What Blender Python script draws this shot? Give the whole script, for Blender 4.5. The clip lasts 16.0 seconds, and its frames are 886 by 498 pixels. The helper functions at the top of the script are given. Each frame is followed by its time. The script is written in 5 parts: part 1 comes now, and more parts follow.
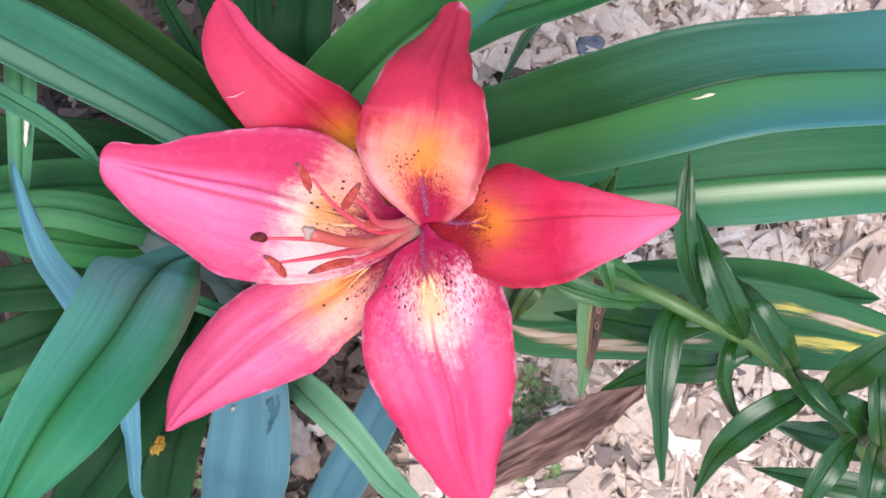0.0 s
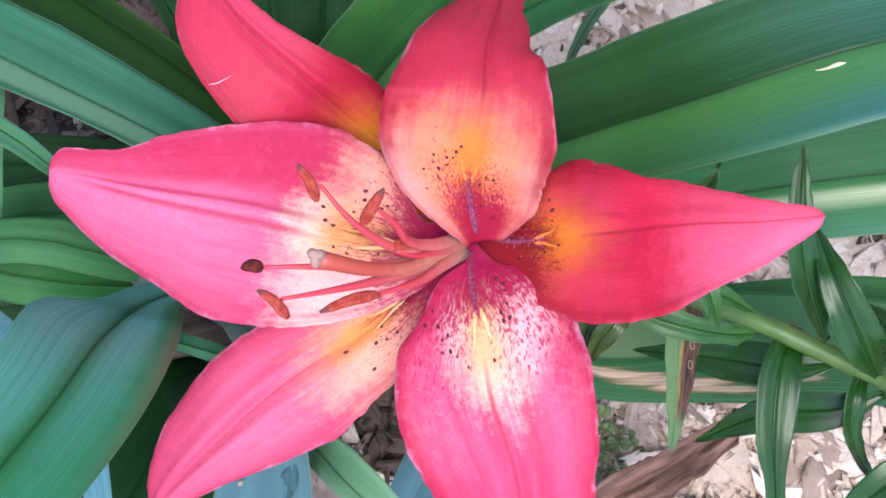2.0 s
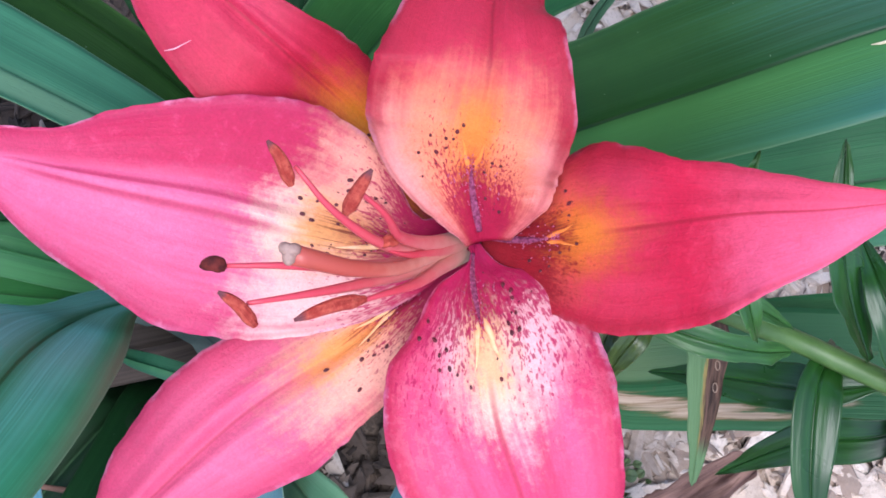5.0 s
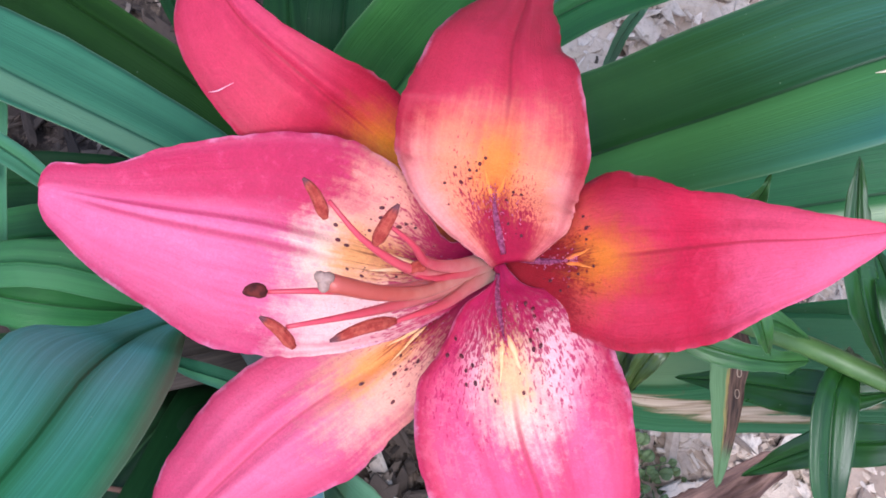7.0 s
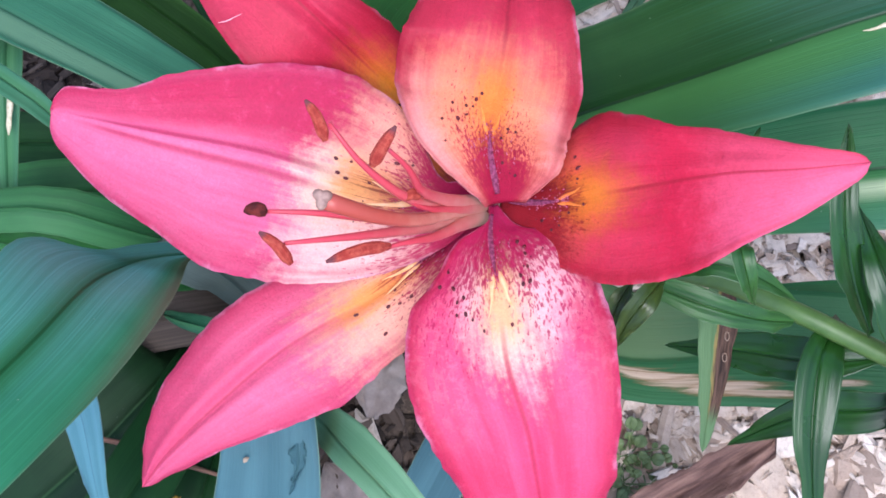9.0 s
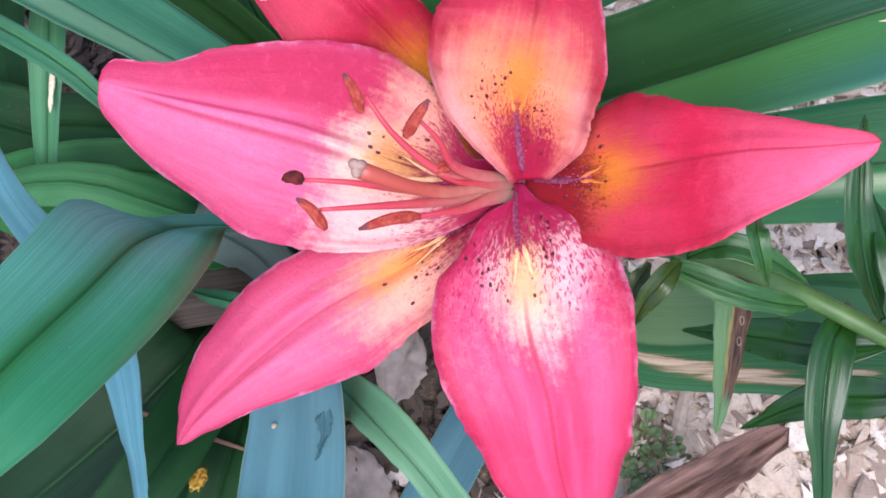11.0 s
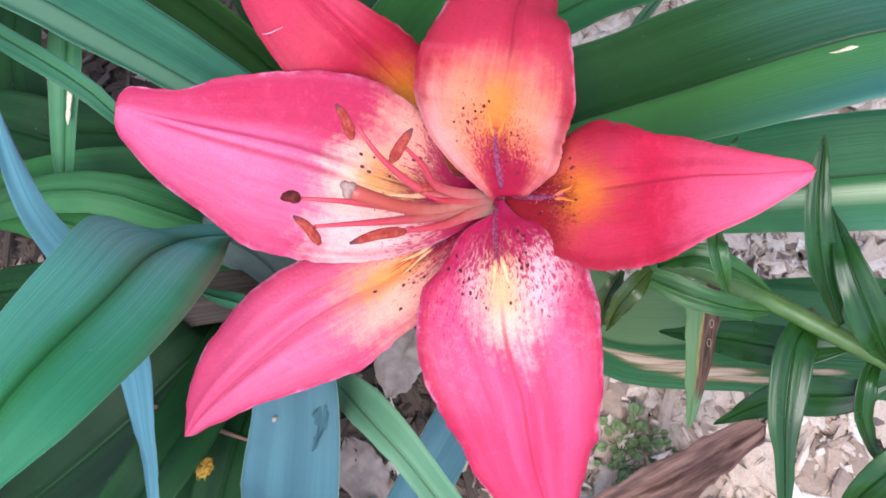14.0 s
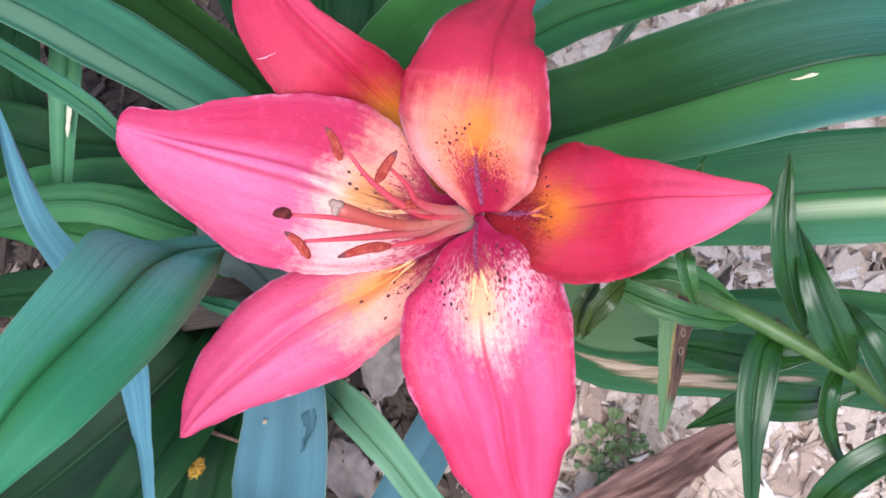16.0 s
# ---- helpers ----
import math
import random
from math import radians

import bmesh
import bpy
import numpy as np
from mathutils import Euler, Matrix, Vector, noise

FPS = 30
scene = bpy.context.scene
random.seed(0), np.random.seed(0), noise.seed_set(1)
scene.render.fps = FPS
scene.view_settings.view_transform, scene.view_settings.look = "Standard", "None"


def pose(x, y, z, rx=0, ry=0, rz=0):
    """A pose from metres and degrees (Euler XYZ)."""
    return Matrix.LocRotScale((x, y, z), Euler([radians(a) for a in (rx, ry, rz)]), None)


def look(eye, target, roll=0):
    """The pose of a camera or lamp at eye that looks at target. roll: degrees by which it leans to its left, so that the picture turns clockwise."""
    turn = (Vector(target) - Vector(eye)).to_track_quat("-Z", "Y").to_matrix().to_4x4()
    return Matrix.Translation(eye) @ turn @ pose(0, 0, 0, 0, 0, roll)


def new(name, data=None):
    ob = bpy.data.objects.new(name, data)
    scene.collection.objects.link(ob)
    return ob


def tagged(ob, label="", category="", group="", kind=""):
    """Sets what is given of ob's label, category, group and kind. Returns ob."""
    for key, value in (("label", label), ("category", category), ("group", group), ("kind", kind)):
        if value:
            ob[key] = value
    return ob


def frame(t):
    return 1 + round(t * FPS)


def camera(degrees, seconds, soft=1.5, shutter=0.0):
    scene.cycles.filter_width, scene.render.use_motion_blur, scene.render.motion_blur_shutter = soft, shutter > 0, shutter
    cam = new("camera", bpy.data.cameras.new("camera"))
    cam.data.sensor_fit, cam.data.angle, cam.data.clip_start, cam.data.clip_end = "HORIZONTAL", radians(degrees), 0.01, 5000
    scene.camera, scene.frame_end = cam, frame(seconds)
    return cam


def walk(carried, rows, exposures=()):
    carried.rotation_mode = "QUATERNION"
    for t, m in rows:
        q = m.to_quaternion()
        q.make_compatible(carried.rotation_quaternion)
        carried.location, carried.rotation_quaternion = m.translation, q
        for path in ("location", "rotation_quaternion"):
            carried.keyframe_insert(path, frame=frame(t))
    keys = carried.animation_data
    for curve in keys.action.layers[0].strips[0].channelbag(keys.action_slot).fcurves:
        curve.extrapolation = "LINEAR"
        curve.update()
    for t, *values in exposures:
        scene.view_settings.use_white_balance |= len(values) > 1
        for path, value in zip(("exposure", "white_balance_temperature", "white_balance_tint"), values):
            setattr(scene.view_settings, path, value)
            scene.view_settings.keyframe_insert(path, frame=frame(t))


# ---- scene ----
cam = camera(40.1, 16.0, soft=1.7)
METRES, EYE, TILT, LEAN, TURN = 0.237, 0.63, -90.0, 0.0, 0.0
ROWS = [
    (0.0, 0.0, 0.0, 0.0, 0.0, 0.0, -0.0),
    (0.5, 0.0148, 0.0782, -0.0055, 0.37, 0.01, -0.07),
    (1.0, 0.0219, 0.199, -0.0109, 1.4, -0.1, 0.62),
    (1.5, 0.0155, 0.281, 0.0037, 2.23, 1.83, 1.37),
    (2.0, -0.0014, 0.3527, -0.0023, 2.52, 1.41, 1.67),
    (2.5, -0.0182, 0.4173, -0.011, 1.82, 1.65, 1.5),
    (3.0, -0.0262, 0.4643, -0.0309, 1.32, 1.71, 1.44),
    (5.5, -0.0165, 0.525, -0.0124, 2.41, 2.85, 1.62),
    (6.0, -0.0126, 0.5123, 0.0021, 3.04, 2.81, 1.99),
    (6.5, 0.0029, 0.4772, 0.0038, 3.67, 2.48, 2.03),
    (7.0, 0.0051, 0.4533, 0.0013, 4.23, 2.41, 1.85),
    (7.5, 0.001, 0.4517, -0.0028, 4.22, 2.59, 1.56),
    (8.0, 0.0016, 0.435, -0.0216, 4.42, 2.8, 1.23),
    (8.5, 0.0139, 0.4276, -0.0446, 4.54, 2.95, 0.83),
    (9.0, 0.0165, 0.4214, -0.0747, 4.43, 3.28, 0.02),
    (9.5, 0.0098, 0.4078, -0.0772, 4.67, 3.42, -0.23),
    (12.0, 0.0184, 0.3537, -0.1202, 5.48, 3.47, -1.98),
    (12.5, 0.0246, 0.3396, -0.1142, 5.63, 3.63, -2.14),
    (13.0, 0.0377, 0.3215, -0.1101, 5.51, 3.23, -1.97),
    (13.5, 0.0475, 0.2922, -0.092, 5.5, 3.17, -1.52),
    (14.0, 0.0458, 0.266, -0.0915, 5.56, 3.0, -1.57),
    (14.5, 0.0444, 0.2577, -0.0888, 5.37, 3.37, -1.59),
    (15.0, 0.0474, 0.2537, -0.0878, 4.93, 3.5, -1.55),
    (15.5, 0.0488, 0.2247, -0.0786, 5.1, 3.32, -1.65),
    (16.0, 0.0598, 0.1919, -0.0827, 5.03, 3.1, -1.94),
]
walk(cam, [(t, pose(0, 0, EYE, TILT, LEAN, TURN) @ pose(METRES * x, METRES * y, METRES * z, 90 + pitch, roll, yaw)) for t, x, y, z, yaw, pitch, roll in ROWS], exposures=[(0.0, 1.37, 6150, 13), (3.0, 1.30, 6000, 13), (6.0, 1.23, 5700, 13), (9.0, 1.26, 5750, 13), (12.0, 1.30, 6020, 13), (16.0, 1.33, 6000, 13)])

# ---- daylight: open shade under a bright hazy sky ----
world = bpy.data.worlds.new("sky")
scene.world = world
world.use_nodes = True
wn = world.node_tree.nodes
sky = wn.new("ShaderNodeTexSky")
sky.sky_type, sky.sun_disc = "NISHITA", False
sky.sun_elevation, sky.sun_rotation = radians(75), radians(180)
sky.air_density, sky.dust_density, sky.ozone_density = 1.0, 2.5, 1.0
wn["Background"].inputs["Strength"].default_value = 0.15
world.node_tree.links.new(sky.outputs["Color"], wn["Background"].inputs["Color"])
sun_data = bpy.data.lights.new("sun", "SUN")
sun_data.energy, sun_data.angle, sun_data.color = 1.3, radians(45), (1.0, 0.97, 0.94)
sun = new("sun", sun_data)
sun.matrix_world = look((0.15, -0.35, 2.1), (0, 0, 0.2))


# ---- materials ----
class Nodes:
    """A short way to write node materials."""

    def __init__(self, name):
        self.mat = bpy.data.materials.new(name)
        self.mat.use_nodes = True
        self.tree = self.mat.node_tree
        self.bsdf = self.tree.nodes["Principled BSDF"]

    def add(self, kind, **values):
        n = self.tree.nodes.new("ShaderNode" + kind)
        for k, v in values.items():
            setattr(n, k, v)
        return n

    def put(self, socket, value):
        if hasattr(value, "is_output"):
            self.tree.links.new(value, socket)
        else:
            socket.default_value = value

    def math(self, op, a, b=0.0, clamp=False):
        n = self.add("Math", operation=op, use_clamp=clamp)
        self.put(n.inputs[0], a)
        self.put(n.inputs[1], b)
        return n.outputs[0]

    def step(self, x, lo, hi):
        n = self.add("MapRange", interpolation_type="SMOOTHSTEP")
        for i, v in enumerate((x, lo, hi, 0.0, 1.0)):
            self.put(n.inputs[i], v)
        return n.outputs[0]

    def mix(self, f, a, b, blend="MIX"):
        n = self.add("Mix", data_type="RGBA", blend_type=blend)
        self.put(n.inputs[0], f)
        for i, c in ((6, a), (7, b)):
            self.put(n.inputs[i], c if hasattr(c, "is_output") else (*c, 1.0))
        return n.outputs[2]

    def uv(self):
        n = self.add("UVMap", uv_map="UVMap")
        s = self.add("SeparateXYZ")
        self.tree.links.new(n.outputs[0], s.inputs[0])
        return s.outputs[0], s.outputs[1]

    def vector(self, x, y, z=0.0):
        n = self.add("CombineXYZ")
        for i, v in enumerate((x, y, z)):
            self.put(n.inputs[i], v)
        return n.outputs[0]

    def noise(self, vec, scale, detail=3.0, rough=0.55):
        n = self.add("TexNoise")
        if vec is None:
            m = self.add("Mapping")
            m.inputs["Rotation"].default_value = (0.62, 0.47, 0.35)
            self.tree.links.new(self.add("NewGeometry").outputs["Position"], m.inputs["Vector"])
            vec = m.outputs[0]
        self.put(n.inputs["Vector"], vec)
        self.put(n.inputs["Scale"], scale)
        self.put(n.inputs["Detail"], detail)
        self.put(n.inputs["Roughness"], rough)
        return n.outputs["Fac"]

    def ramp(self, x, stops):
        n = self.add("ValToRGB")
        e = n.color_ramp.elements
        while len(e) < len(stops):
            e.new(0.5)
        for k, (p, c) in zip(e, stops):
            k.position, k.color = p, (*c, 1.0)
        self.put(n.inputs[0], x)
        return n.outputs[0]

    def bump(self, height, strength, distance):
        n = self.add("Bump")
        self.put(n.inputs["Height"], height)
        n.inputs["Strength"].default_value, n.inputs["Distance"].default_value = strength, distance
        self.tree.links.new(n.outputs[0], self.bsdf.inputs["Normal"])

    def done(self, colour, rough=0.5, spec=0.5):
        self.put(self.bsdf.inputs["Base Color"], colour if hasattr(colour, "is_output") else (*colour, 1.0))
        self.put(self.bsdf.inputs["Roughness"], rough)
        self.put(self.bsdf.inputs["Specular IOR Level"], spec)
        return self.mat


def petal_material(name, outer, edge, inner, middle, start=0.42, soft=0.12, streak=0.16, base=0.2, speck=0.7, end=None, margin=0.2, bend=2.5, upper=0.0, fan=0.6, vein=0.42, keel=False, lean=0.0, band=None, deep=(0.34, 0.010, 0.048), fleck=(0.46, 0.012, 0.085), flank=None, other=None, bright=None, rib_from=0.34, dash=0.16, fringe=0.42, mottle=0.0, one_sided=0.0, tip_pale=0.0, jag=0.0):
    """Lily petal: maroon throat, pale or orange middle, pink outer part, feathered into one another along the petal."""
    n = Nodes(name)
    u, v = n.uv()
    e = n.math("MULTIPLY", n.math("ABSOLUTE", n.math("SUBTRACT", v, 0.5)), 2.0)
    fine = n.noise(n.vector(n.math("MULTIPLY", u, 7.0), n.math("MULTIPLY", v, 52.0), start * 31.0), 1.0, 4.0, 0.6)
    broad = n.noise(n.vector(n.math("MULTIPLY", u, 4.0), n.math("MULTIPLY", v, 11.0), start * 17.0), 1.0, 2.0)
    cloud = n.noise(None, 330.0, 6.0, 0.72)
    grain = n.noise(None, 1700.0, 3.0, 0.7)

    def off(x, k):
        return n.math("MULTIPLY", n.math("SUBTRACT", x, 0.5), k)

    def fade(x):
        return n.math("SUBTRACT", 1.0, x)

    wob = n.math("ADD", n.math("ADD", off(fine, streak * 0.6), off(broad, streak * 0.8)), off(cloud, streak * 1.4))
    q = n.math("ADD", n.math("ADD", u, wob), n.math("MULTIPLY", n.math("POWER", e, bend), margin))
    q = n.math("ADD", q, off(v, lean))
    if upper:
        q = n.math("ADD", q, n.math("MULTIPLY", n.step(v, 0.50, 0.75), 0.065 * upper))
    # outer part: cloudy, darker towards the rim
    large = n.step(n.noise(n.vector(n.math("MULTIPLY", u, 2.2), n.math("MULTIPLY", v, 7.0), start * 50.0), 1.0, 3.0), 0.36, 0.74)
    large = n.math("MULTIPLY", large, fade(n.math("MULTIPLY", n.step(u, 0.70, 0.95), 0.8)))
    out = n.mix(n.math("MULTIPLY", large, 0.7), outer, edge)
    out = n.mix(n.math("MULTIPLY", n.step(n.math("ADD", e, off(cloud, 0.5)), 0.55, 1.0), 0.65), out, tuple(c * 0.85 for c in edge))
    if upper:
        crimson = n.math("MULTIPLY", n.step(n.math("ADD", v, off(cloud, 0.14)), 0.53, 0.70), fade(n.math("MULTIPLY", n.step(v, 0.90, 0.99), 0.4)))
        out = n.mix(n.math("MULTIPLY", crimson, n.math("MULTIPLY", fade(n.math("MULTIPLY", n.step(u, 0.6, 0.95), 0.3)), upper)), out, (0.50, 0.014, 0.074))
    if end:
        out = n.mix(n.math("MULTIPLY", n.step(n.math("ADD", u, off(cloud, 0.12)), 0.48, 0.92), n.math("ADD", 0.35, n.math("MULTIPLY", n.step(v, 0.35, 0.75), 0.5))), out, end)
    if band:
        at, wide, colour = band
        d = n.math("ABSOLUTE", n.math("SUBTRACT", n.math("ADD", u, n.math("ADD", off(cloud, 0.14), off(fine, 0.08))), at))
        out = n.mix(n.math("MULTIPLY", fade(n.step(d, 0.0, wide)), 0.85), out, colour)
    # fine veins all along, mottled between
    out = n.mix(n.math("MULTIPLY", n.step(fine, 0.50, 0.72), 0.16), out, tuple(c * 0.85 for c in edge))
    out = n.mix(n.math("MULTIPLY", n.step(cloud, 0.54, 0.72), 0.14), out, tuple(min(1.0, c * 1.3 + 0.04) for c in outer))
    if tip_pale:
        out = n.mix(n.math("MULTIPLY", n.math("MULTIPLY", n.step(n.math("ADD", u, off(cloud, 0.04)), 0.94, 0.985), n.step(v, 0.35, 0.7)), tip_pale), out, (0.90, 0.38, 0.46))
    if mottle:
        blots = n.math("MULTIPLY", n.step(n.math("ADD", cloud, off(fine, 0.35)), 0.47, 0.58), n.math("MULTIPLY", n.step(e, 0.25, 0.6), fade(n.step(u, 0.36, 0.62))))
        out = n.mix(n.math("MULTIPLY", blots, mottle), out, (0.93, 0.45, 0.47))
    # pale middle, warmest along the midrib
    if other:
        inner = n.mix(n.step(n.math("ADD", v, off(cloud, 0.2)), 0.46, 0.64), inner, other)
    if flank:
        colour, near, far, reach = flank
        sides = n.math("MULTIPLY", n.step(n.math("ADD", e, off(cloud, 0.4)), near, far), fade(n.step(u, reach, reach + 0.15)))
        inner = n.mix(sides, inner, colour)
    warm = fade(n.step(n.math("ADD", e, n.math("ADD", off(fine, 0.30), off(cloud, 0.3))), 0.03, vein))
    mid = n.mix(n.math("MULTIPLY", warm, n.math("MULTIPLY", fade(n.step(u, start - 0.06, start + 0.08)), 0.95)), inner, middle)
    if bright:
        colour, at = bright
        d = n.math("ABSOLUTE", n.math("SUBTRACT", n.math("ADD", u, n.math("ADD", off(fine, 0.08), off(cloud, 0.06))), at))
        mid = n.mix(n.math("MULTIPLY", fade(n.step(d, 0.01, 0.09)), n.math("MULTIPLY", fade(n.step(e, 0.15, 0.6)), 0.75)), mid, colour)
    col = n.mix(n.step(q, start - soft, start + soft * 1.4), mid, out)
    # throat: dense maroon
    away = n.math("ADD", u, n.math("MULTIPLY", n.math("POWER", e, 1.5), 0.30 * (1.0 - fan)))
    if one_sided:
        away = n.math("ADD", away, n.math("MULTIPLY", fade(n.step(v, 0.05, 0.45)), one_sided))
    reach = n.math("ADD", away, n.math("ADD", off(fine, 0.16), n.math("ADD", off(broad, 0.10), off(cloud, 0.14))))
    throat = fade(n.step(reach, base - 0.10, base + 0.10))
    col = n.mix(n.math("MULTIPLY", throat, 0.93), col, deep)
    heart = n.math("MULTIPLY", fade(n.step(n.math("ADD", e, off(cloud, 0.2)), 0.08, 0.34)), fade(n.step(n.math("ADD", u, off(fine, 0.1)), base - 0.05, base + 0.06)))
    col = n.mix(n.math("MULTIPLY", heart, 0.7), col, tuple(c * 0.5 for c in deep))
    # it breaks up outwards into crisp dashes and speckles that thin out
    for du, dv, gap, far, k in ((44.0, 46.0, 0.58, dash, 0.9), (78.0, 78.0, 0.56, dash * 1.3, 0.8)):
        dots = n.noise(n.vector(n.math("MULTIPLY", u, du), n.math("MULTIPLY", v, dv), start * 70.0 + du), 1.0, 2.0, 0.5)
        near = n.math("MULTIPLY", n.math("SUBTRACT", base - 0.04, n.math("ADD", away, n.math("ADD", off(broad, 0.12), off(cloud, 0.08)))), 0.28 / far)
        dots = n.step(n.math("ADD", dots, near), gap - 0.13, gap - 0.06)
        dots = n.math("MULTIPLY", dots, fade(n.math("MULTIPLY", fade(n.step(e, 0.04, 0.22)), n.step(u, base + 0.02, base + 0.10))))
        dots = n.math("MULTIPLY", dots, fade(n.step(away, base + far * 0.75, base + far * 1.35)))
        col = n.mix(n.math("MULTIPLY", dots, n.math("MULTIPLY", fade(n.step(e, fan, fan + 0.3)), speck * k)), col, fleck)
    if jag:
        torn = n.noise(n.vector(n.math("MULTIPLY", u, 9.0), n.math("MULTIPLY", v, 95.0), start * 12.0), 1.0, 3.0, 0.6)
        torn = n.math("MULTIPLY", n.step(torn, 0.50, 0.58), n.math("MULTIPLY", fade(n.step(n.math("ADD", e, off(cloud, 0.1)), 0.10, 0.26)), n.math("MULTIPLY", n.step(u, 0.10, 0.18), fade(n.step(n.math("ADD", u, off(fine, 0.12)), jag - 0.08, jag + 0.02)))))
        col = n.mix(n.math("MULTIPLY", torn, 0.8), col, (0.20, 0.020, 0.018))
    # the midrib's thin dark line
    rib = n.math("MULTIPLY", fade(n.step(e, 0.006, 0.040)), n.step(u, rib_from, rib_from + 0.15))
    if keel:
        sides = n.math("SUBTRACT", n.step(e, 0.035, 0.075), n.step(e, 0.085, 0.15))
        rib = n.math("MULTIPLY", n.math("MULTIPLY", sides, n.step(u, 0.34, 0.5)), fade(n.step(u, 0.82, 0.96)))
    col = n.mix(n.math("MULTIPLY", rib, 0.7), col, tuple(c * 0.7 for c in edge))
    # the rim: deep pink within, with a torn lilac-white fringe in places
    inside = n.math("MULTIPLY", n.math("SUBTRACT", n.step(n.math("ADD", e, off(cloud, 0.1)), 0.78, 0.92), n.step(e, 0.95, 0.99)), n.step(broad, 0.3, 0.6))
    col = n.mix(n.math("MULTIPLY", inside, 0.5), col, tuple(c * 0.75 for c in edge))
    patch = n.step(n.noise(n.vector(n.math("MULTIPLY", u, 9.0), n.math("MULTIPLY", n.step(v, 0.45, 0.55), 5.0), start * 23.0), 1.0, 3.0), 0.46, 0.60)
    rim = n.math("MULTIPLY", n.step(n.math("ADD", e, off(cloud, 0.16)), 0.94, 1.0), patch)
    col = n.mix(n.math("MULTIPLY", rim, fringe), col, (0.84, 0.42, 0.58))
    # cell-fine grain
    shade = n.math("ADD", 0.55, n.math("ADD", n.math("MULTIPLY", grain, 0.50), n.math("MULTIPLY", cloud, 0.42)))
    col = n.mix(1.0, col, n.vector(shade, shade, shade), "MULTIPLY")
    n.bump(n.math("ADD", n.math("ADD", n.math("MULTIPLY", fine, 0.35), n.math("MULTIPLY", grain, 0.35)), n.math("MULTIPLY", cloud, 0.8)), 0.5, 0.0008)
    col = n.mix(1.0, col, (0.76, 0.74, 0.75), "MULTIPLY")
    return n.done(col, 0.50, 0.24)


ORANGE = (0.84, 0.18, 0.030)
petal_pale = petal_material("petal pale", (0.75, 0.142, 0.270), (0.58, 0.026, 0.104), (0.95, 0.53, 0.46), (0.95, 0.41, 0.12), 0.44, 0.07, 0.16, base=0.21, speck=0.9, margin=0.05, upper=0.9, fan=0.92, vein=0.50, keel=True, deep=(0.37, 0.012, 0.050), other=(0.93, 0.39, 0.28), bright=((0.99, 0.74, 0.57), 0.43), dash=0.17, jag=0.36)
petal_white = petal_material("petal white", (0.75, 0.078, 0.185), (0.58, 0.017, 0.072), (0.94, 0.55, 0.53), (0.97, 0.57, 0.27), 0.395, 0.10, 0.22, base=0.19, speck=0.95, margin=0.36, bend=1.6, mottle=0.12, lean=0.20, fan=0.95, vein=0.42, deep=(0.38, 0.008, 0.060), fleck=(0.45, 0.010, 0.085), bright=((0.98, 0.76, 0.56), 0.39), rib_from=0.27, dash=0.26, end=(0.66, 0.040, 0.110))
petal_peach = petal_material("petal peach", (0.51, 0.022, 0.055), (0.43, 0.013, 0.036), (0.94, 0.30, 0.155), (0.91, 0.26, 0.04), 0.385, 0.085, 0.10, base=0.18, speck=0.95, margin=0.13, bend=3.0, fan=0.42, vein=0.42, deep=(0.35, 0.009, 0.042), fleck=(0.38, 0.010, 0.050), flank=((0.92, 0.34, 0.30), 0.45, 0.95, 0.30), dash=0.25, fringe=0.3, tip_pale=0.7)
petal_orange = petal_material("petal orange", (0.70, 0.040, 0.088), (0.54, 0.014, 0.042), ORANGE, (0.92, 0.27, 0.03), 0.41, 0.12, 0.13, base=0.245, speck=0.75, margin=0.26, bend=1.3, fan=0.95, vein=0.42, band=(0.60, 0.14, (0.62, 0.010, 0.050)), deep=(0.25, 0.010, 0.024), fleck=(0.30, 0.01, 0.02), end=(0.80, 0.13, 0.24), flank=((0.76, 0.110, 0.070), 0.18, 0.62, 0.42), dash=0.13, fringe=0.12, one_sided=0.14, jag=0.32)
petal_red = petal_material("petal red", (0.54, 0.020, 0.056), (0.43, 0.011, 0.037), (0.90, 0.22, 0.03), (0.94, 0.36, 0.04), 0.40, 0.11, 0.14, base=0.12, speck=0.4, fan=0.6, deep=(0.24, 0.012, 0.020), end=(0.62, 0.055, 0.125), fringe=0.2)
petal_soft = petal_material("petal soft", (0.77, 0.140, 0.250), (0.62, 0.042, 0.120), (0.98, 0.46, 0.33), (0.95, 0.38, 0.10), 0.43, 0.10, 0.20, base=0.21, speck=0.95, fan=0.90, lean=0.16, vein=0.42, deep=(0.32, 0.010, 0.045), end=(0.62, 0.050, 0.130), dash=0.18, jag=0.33)


